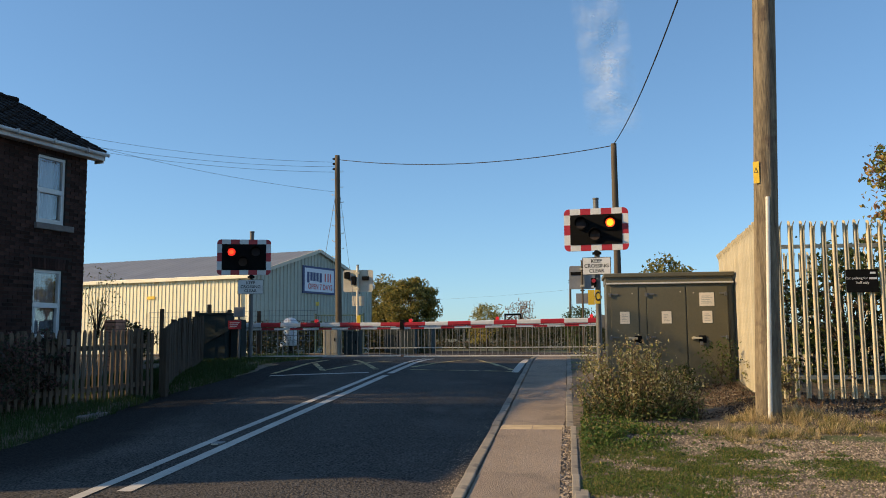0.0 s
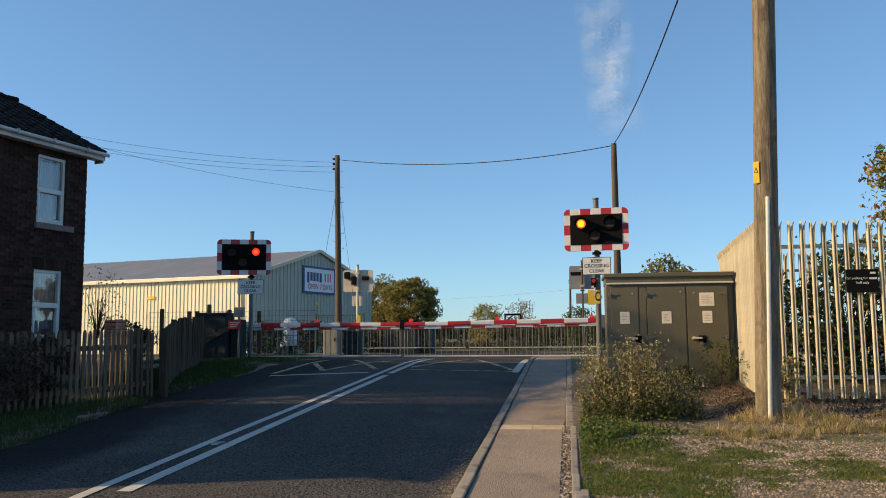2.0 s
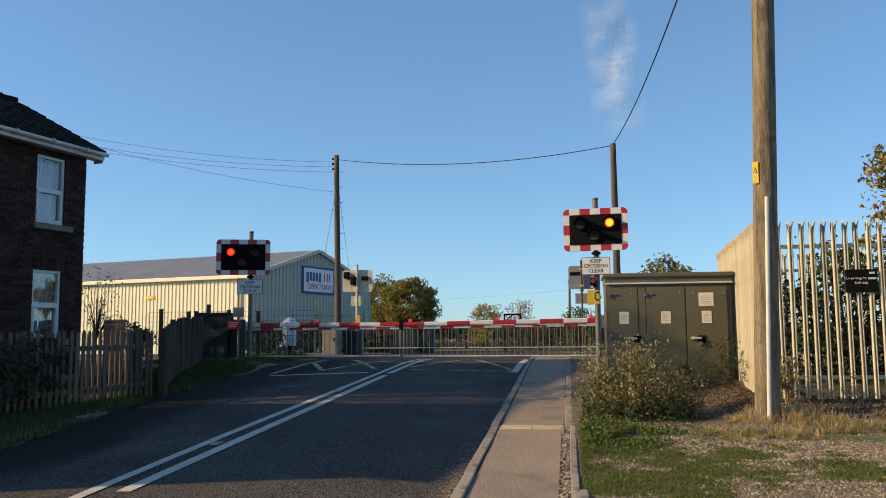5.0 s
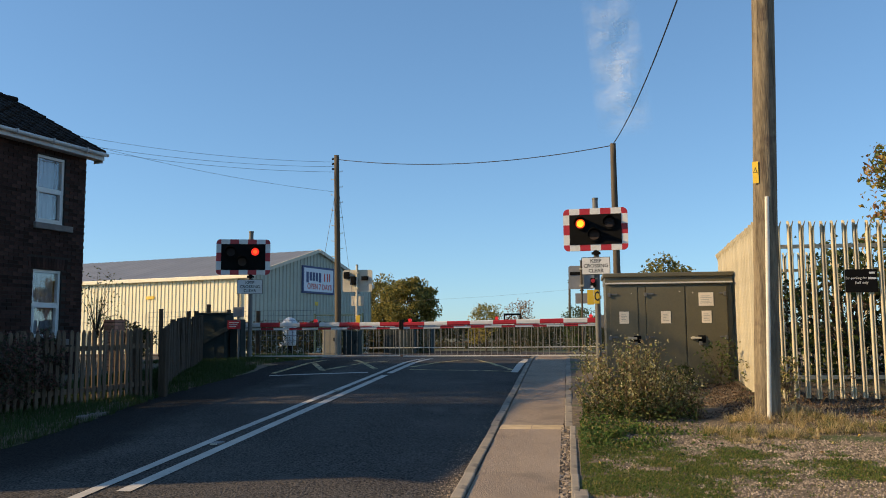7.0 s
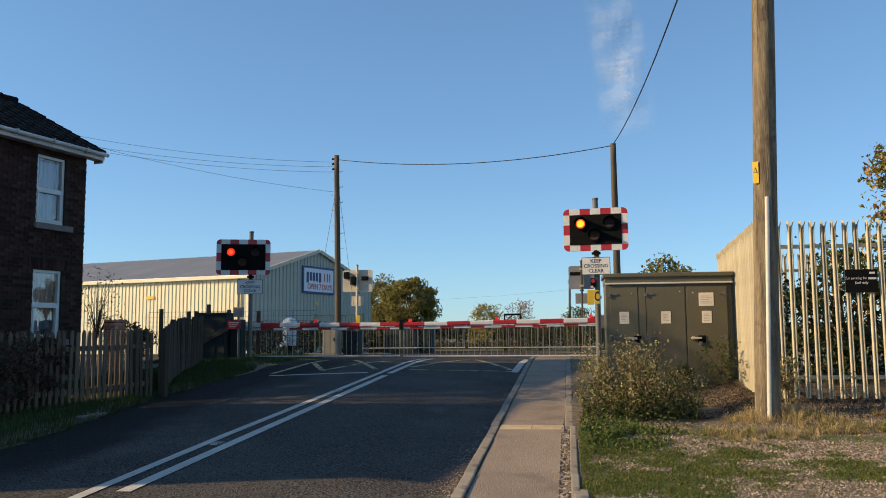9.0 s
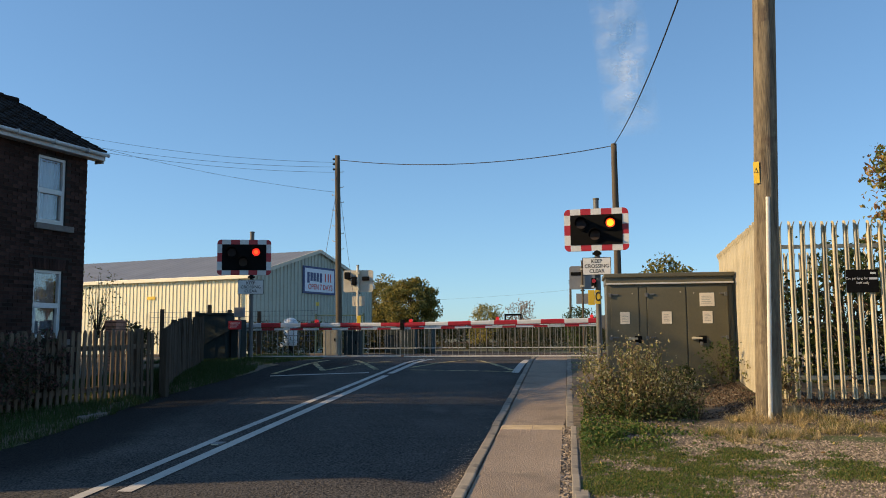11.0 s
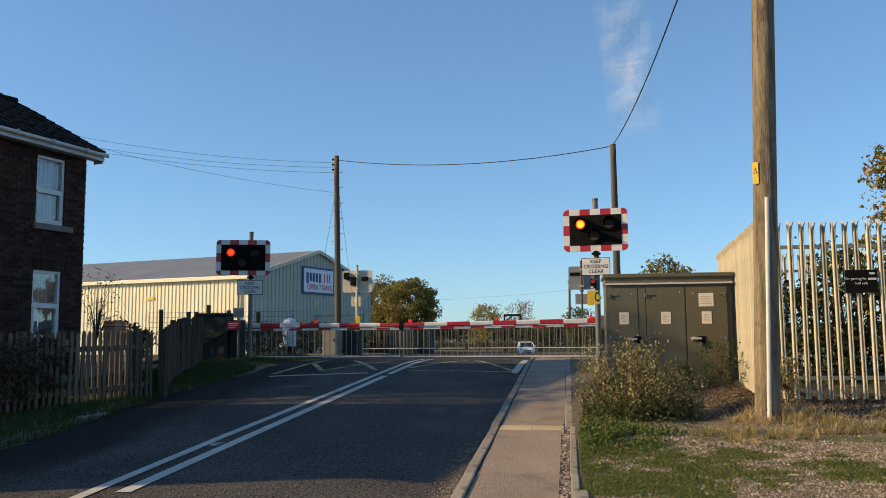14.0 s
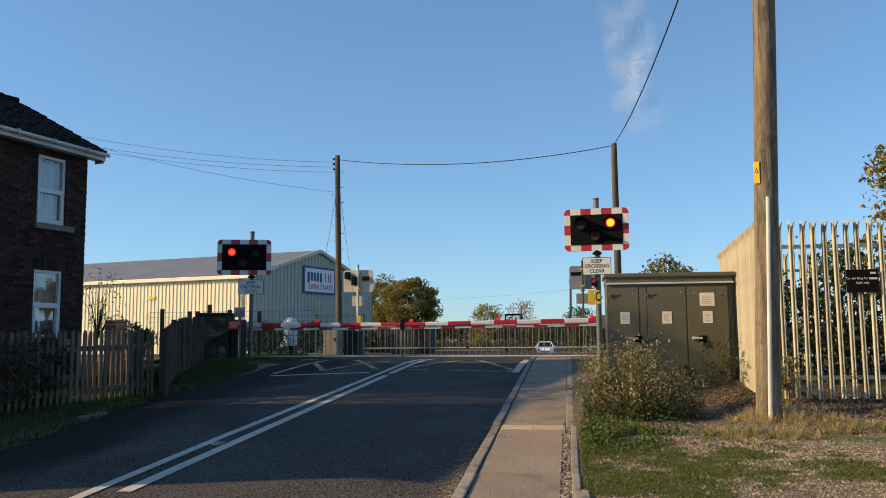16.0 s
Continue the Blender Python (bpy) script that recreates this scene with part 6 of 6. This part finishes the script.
# ---- cloud ----
def cloud_mat():
    m = bpy.data.materials.new("wispy_cloud")
    m.use_nodes = True
    nt = m.node_tree
    N, L = nt.nodes.new, nt.links.new
    tc, mp = N("ShaderNodeTexCoord"), N("ShaderNodeMapping")
    mp.inputs["Scale"].default_value = (0.022, 0.02, 0.045)
    mp.inputs["Rotation"].default_value = (0, radians(12), 0)
    L(tc.outputs["Object"], mp.inputs[0])
    n = N("ShaderNodeTexNoise")
    n.inputs["Scale"].default_value, n.inputs["Detail"].default_value, n.inputs["Distortion"].default_value = 1.0, 7, 0.8
    L(mp.outputs[0], n.inputs[0])
    sep = N("ShaderNodeSeparateXYZ")
    L(tc.outputs["Object"], sep.inputs[0])

    def fall(out, a, half, power=2.0):
        s = N("ShaderNodeMath")
        s.operation = "SUBTRACT"
        s.inputs[1].default_value = a
        L(out, s.inputs[0])
        d = N("ShaderNodeMath")
        d.operation = "DIVIDE"
        d.inputs[1].default_value = half
        L(s.outputs[0], d.inputs[0])
        ab = N("ShaderNodeMath")
        ab.operation = "ABSOLUTE"
        L(d.outputs[0], ab.inputs[0])
        p = N("ShaderNodeMath")
        p.operation = "POWER"
        p.inputs[1].default_value = power
        L(ab.outputs[0], p.inputs[0])
        o = N("ShaderNodeMath")
        o.operation, o.use_clamp = "SUBTRACT", True
        o.inputs[0].default_value = 1.0
        L(p.outputs[0], o.inputs[1])
        return o.outputs[0]

    def mul(a, b):
        x = N("ShaderNodeMath")
        x.operation = "MULTIPLY"
        L(a, x.inputs[0])
        if isinstance(b, float):
            x.inputs[1].default_value = b
        else:
            L(b, x.inputs[1])
        return x.outputs[0]
    r = N("ShaderNodeMapRange")
    r.inputs[1].default_value, r.inputs[2].default_value = 0.26, 0.70
    L(n.outputs[0], r.inputs[0])
    lean = N("ShaderNodeMath")
    lean.operation = "MULTIPLY_ADD"
    lean.inputs[1].default_value = 0.10
    L(sep.outputs[2], lean.inputs[0]), L(sep.outputs[0], lean.inputs[2])
    a = mul(mul(mul(r.outputs[0], fall(lean.outputs[0], 0.0, 52.0, 2.0)), fall(sep.outputs[2], -5.0, 138.0, 3.0)), 0.46)
    di, tr, mx = N("ShaderNodeBsdfDiffuse"), N("ShaderNodeBsdfTransparent"), N("ShaderNodeMixShader")
    di.inputs[0].default_value = (0.85, 0.88, 0.92, 1)
    L(a, mx.inputs[0]), L(tr.outputs[0], mx.inputs[1]), L(di.outputs[0], mx.inputs[2])
    L(mx.outputs[0], nt.nodes["Material Output"].inputs[0])
    return m


M["cloud"] = cloud_mat()
cv, cf = [], []
for j in range(33):
    for i in range(13):
        x, z = -72 + 12 * i, -160 + 10 * j
        cv.append((x, 9 * noise.noise((x * 0.02, z * 0.02, 4.0)), z))
for j in range(32):
    for i in range(12):
        a = j * 13 + i
        cf.append((a, a + 1, a + 14, a + 13))
cloud = raw("cloud", cv, cf, "cloud")
tagged(cloud, "thin white wisp of cloud in the blue sky", "cloud", kind="structure")
cloud.visible_shadow = False


# ---- the car ----
def car():
    c = thing("car", (0, 0, 0), 0, "small white hatchback car approaching the closed crossing", "car")
    # front faces -y; stations along y with half width, sill, shoulder, roof heights
    def shell(stns, name, material, label="", crown=0.06):
        bm = nb()
        rings = []
        for y, w, z0, z1 in stns:
            rings.append([bm.verts.new(p) for p in ((-w * 0.93, y, z0), (-w, y, z0 + (z1 - z0) * 0.35), (-w * 0.985, y, z0 + (z1 - z0) * 0.75), (-w * 0.88, y, z1 - 0.03), (-w * 0.5, y, z1 + crown * 0.3), (0, y, z1 + crown * 0.5),
                                                      (w * 0.5, y, z1 + crown * 0.3), (w * 0.88, y, z1 - 0.03), (w * 0.985, y, z0 + (z1 - z0) * 0.75), (w, y, z0 + (z1 - z0) * 0.35), (w * 0.93, y, z0))])
        for a, b in zip(rings, rings[1:]):
            for i in range(10):
                bm.faces.new((a[i], a[i + 1], b[i + 1], b[i]))
            bm.faces.new((a[10], a[0], b[0], b[10]))
        bm.faces.new(rings[0][::-1])
        bm.faces.new(rings[-1])
        bmesh.ops.recalc_face_normals(bm, faces=bm.faces)
        return part(name, bm, material, c, label, True)
    shell([(-1.98, 0.62, 0.30, 0.62), (-1.9, 0.76, 0.24, 0.72), (-1.6, 0.84, 0.2, 0.82), (-0.95, 0.87, 0.2, 0.93), (-0.2, 0.875, 0.2, 0.95), (1.2, 0.875, 0.2, 0.97), (1.75, 0.85, 0.24, 0.96), (1.98, 0.74, 0.32, 0.9)], "body", "car_paint")
    # cabin glasshouse and roof
    def cabin(rows_, name, material, label=""):
        bm = nb()
        rings = [[bm.verts.new((x, y, z)) for x, y, z in ((-w, y0, z), (w, y0, z), (w, y1, z), (-w, y1, z))] for w, y0, y1, z in rows_]
        for a, b in zip(rings, rings[1:]):
            for i in range(4):
                bm.faces.new((a[i], a[(i + 1) % 4], b[(i + 1) % 4], b[i]))
        bm.faces.new(rings[-1])
        bm.faces.new(rings[0][::-1])
        return part(name, bm, material, c, label)
    cabin([(0.80, -1.02, 1.8, 0.9), (0.62, -0.28, 1.5, 1.41)], "glasshouse", "car_glass", "dark window glass")
    cabin([(0.635, -0.33, 1.56, 1.40), (0.60, -0.24, 1.45, 1.455), (0.5, -0.1, 1.3, 1.475)], "roof_panel", "car_paint")
    for s in (-1, 1):
        for y0, z0, y1, z1, w0, w1 in ((-1.03, 0.92, -0.3, 1.42, 0.80, 0.62), (0.45, 0.93, 0.45, 1.42, 0.815, 0.635), (1.75, 0.93, 1.5, 1.42, 0.81, 0.62)):
            part("pillar", rod(nb(), (s * w0, y0, z0), (s * w1, y1, z1), 0.04, n=8), "car_paint", c)
        part("door_mirror", box(nb(), s * 0.88 - 0.09, s * 0.88 + 0.09, -0.72, -0.6, 0.95, 1.08, 0.03), "car_paint", c)
        hl = nb()
        box(hl, s * 0.62 - 0.17, s * 0.62 + 0.15, -1.97, -1.78, 0.63, 0.77, 0.04)
        part("headlight", hl, "chrome", c)
        for y in (-1.25, 1.25):
            w = part("wheel", rod(nb(), (s * 0.70, y, 0.3), (s * 0.88, y, 0.3), 0.30, n=24), "rubber", c)
            part("rim", rod(nb(), (s * 0.881, y, 0.3), (s * 0.895, y, 0.3), 0.19, n=16), "alloy", w)
    part("grille", box(nb(), -0.42, 0.42, -2.0, -1.93, 0.5, 0.6, 0.02), "black", c)
    part("lower_intake", box(nb(), -0.55, 0.55, -1.985, -1.9, 0.28, 0.40, 0.02), "black", c)
    part("number_plate", box(nb(), -0.26, 0.26, -2.012, -2.0, 0.42, 0.52), "white", c)
    bl2 = nb()
    for i in range(6):
        box(bl2, -0.22 + i * 0.075, -0.175 + i * 0.075, -2.015, -2.0125, 0.435, 0.505)
    part("plate_bar", bl2, "ink", c)
    return c


CAR = car()


# ---- what moves ----
def motions():
    # car: it waits behind the buildings, comes round the bend and slows to a stop
    way = [(0.0, -55.0, 124.0, 80), (7.6, -55.0, 124.0, 80), (8.6, -49.0, 122.5, 74), (9.6, -37.0, 118.0, 66), (10.4, -27.0, 112.5, 60), (11.3, -17.48, 106.0, 55), (11.7, -14.71, 104.0, 52), (12.1, -12.0, 101.0, 42),
           (12.5, -9.65, 98.0, 27), (13.0, -7.34, 94.0, 16), (13.5, -5.61, 90.5, 10), (14.0, -4.39, 88.0, 7), (14.5, -3.62, 86.5, 4), (15.0, -3.07, 85.5, 2), (15.5, -2.64, 84.7, 2), (16.0, -2.4, 84.0, 2)]
    rows = []
    for t, x, y, head in way:
        rows.append((t, pose(x, y, GY + 0.05, 0, 0, head)))
    walk(CAR, rows)
    # the wisp drifts slowly across
    walk(cloud, [(0.0, pose(77, 1500, 497)), (16.0, pose(124, 1500, 493))])
    # lamps: each glowing lamp comes forward through its lens when it flashes
    P = 0.8418

    def flash(key, to_left, to_right):
        events = []
        for n in range(-1, 21):
            events += [(to_left + P * n, "left"), (to_right + P * n, "right")]
        events.sort()
        for side in ("left", "right"):
            ob, c = LAMPS[key + side]
            on = pose(c.x, c.y - 0.047, c.z)
            off = pose(c.x, c.y - 0.012, c.z)
            state = [s for t, s in events if t <= 0.0][-1]
            rows = [(0.0, on if state == side else off)]
            for t, s in events:
                if t <= 0.034 or t >= 15.97:
                    continue
                rows.append((t - 0.034, on if state == side else off))
                rows.append((t, on if s == side else off))
                state = s
            rows.append((16.0, on if state == side else off))
            walk(ob, rows)
    flash("R", 0.185, 0.603)
    flash("L", 0.470, 0.05)


motions()
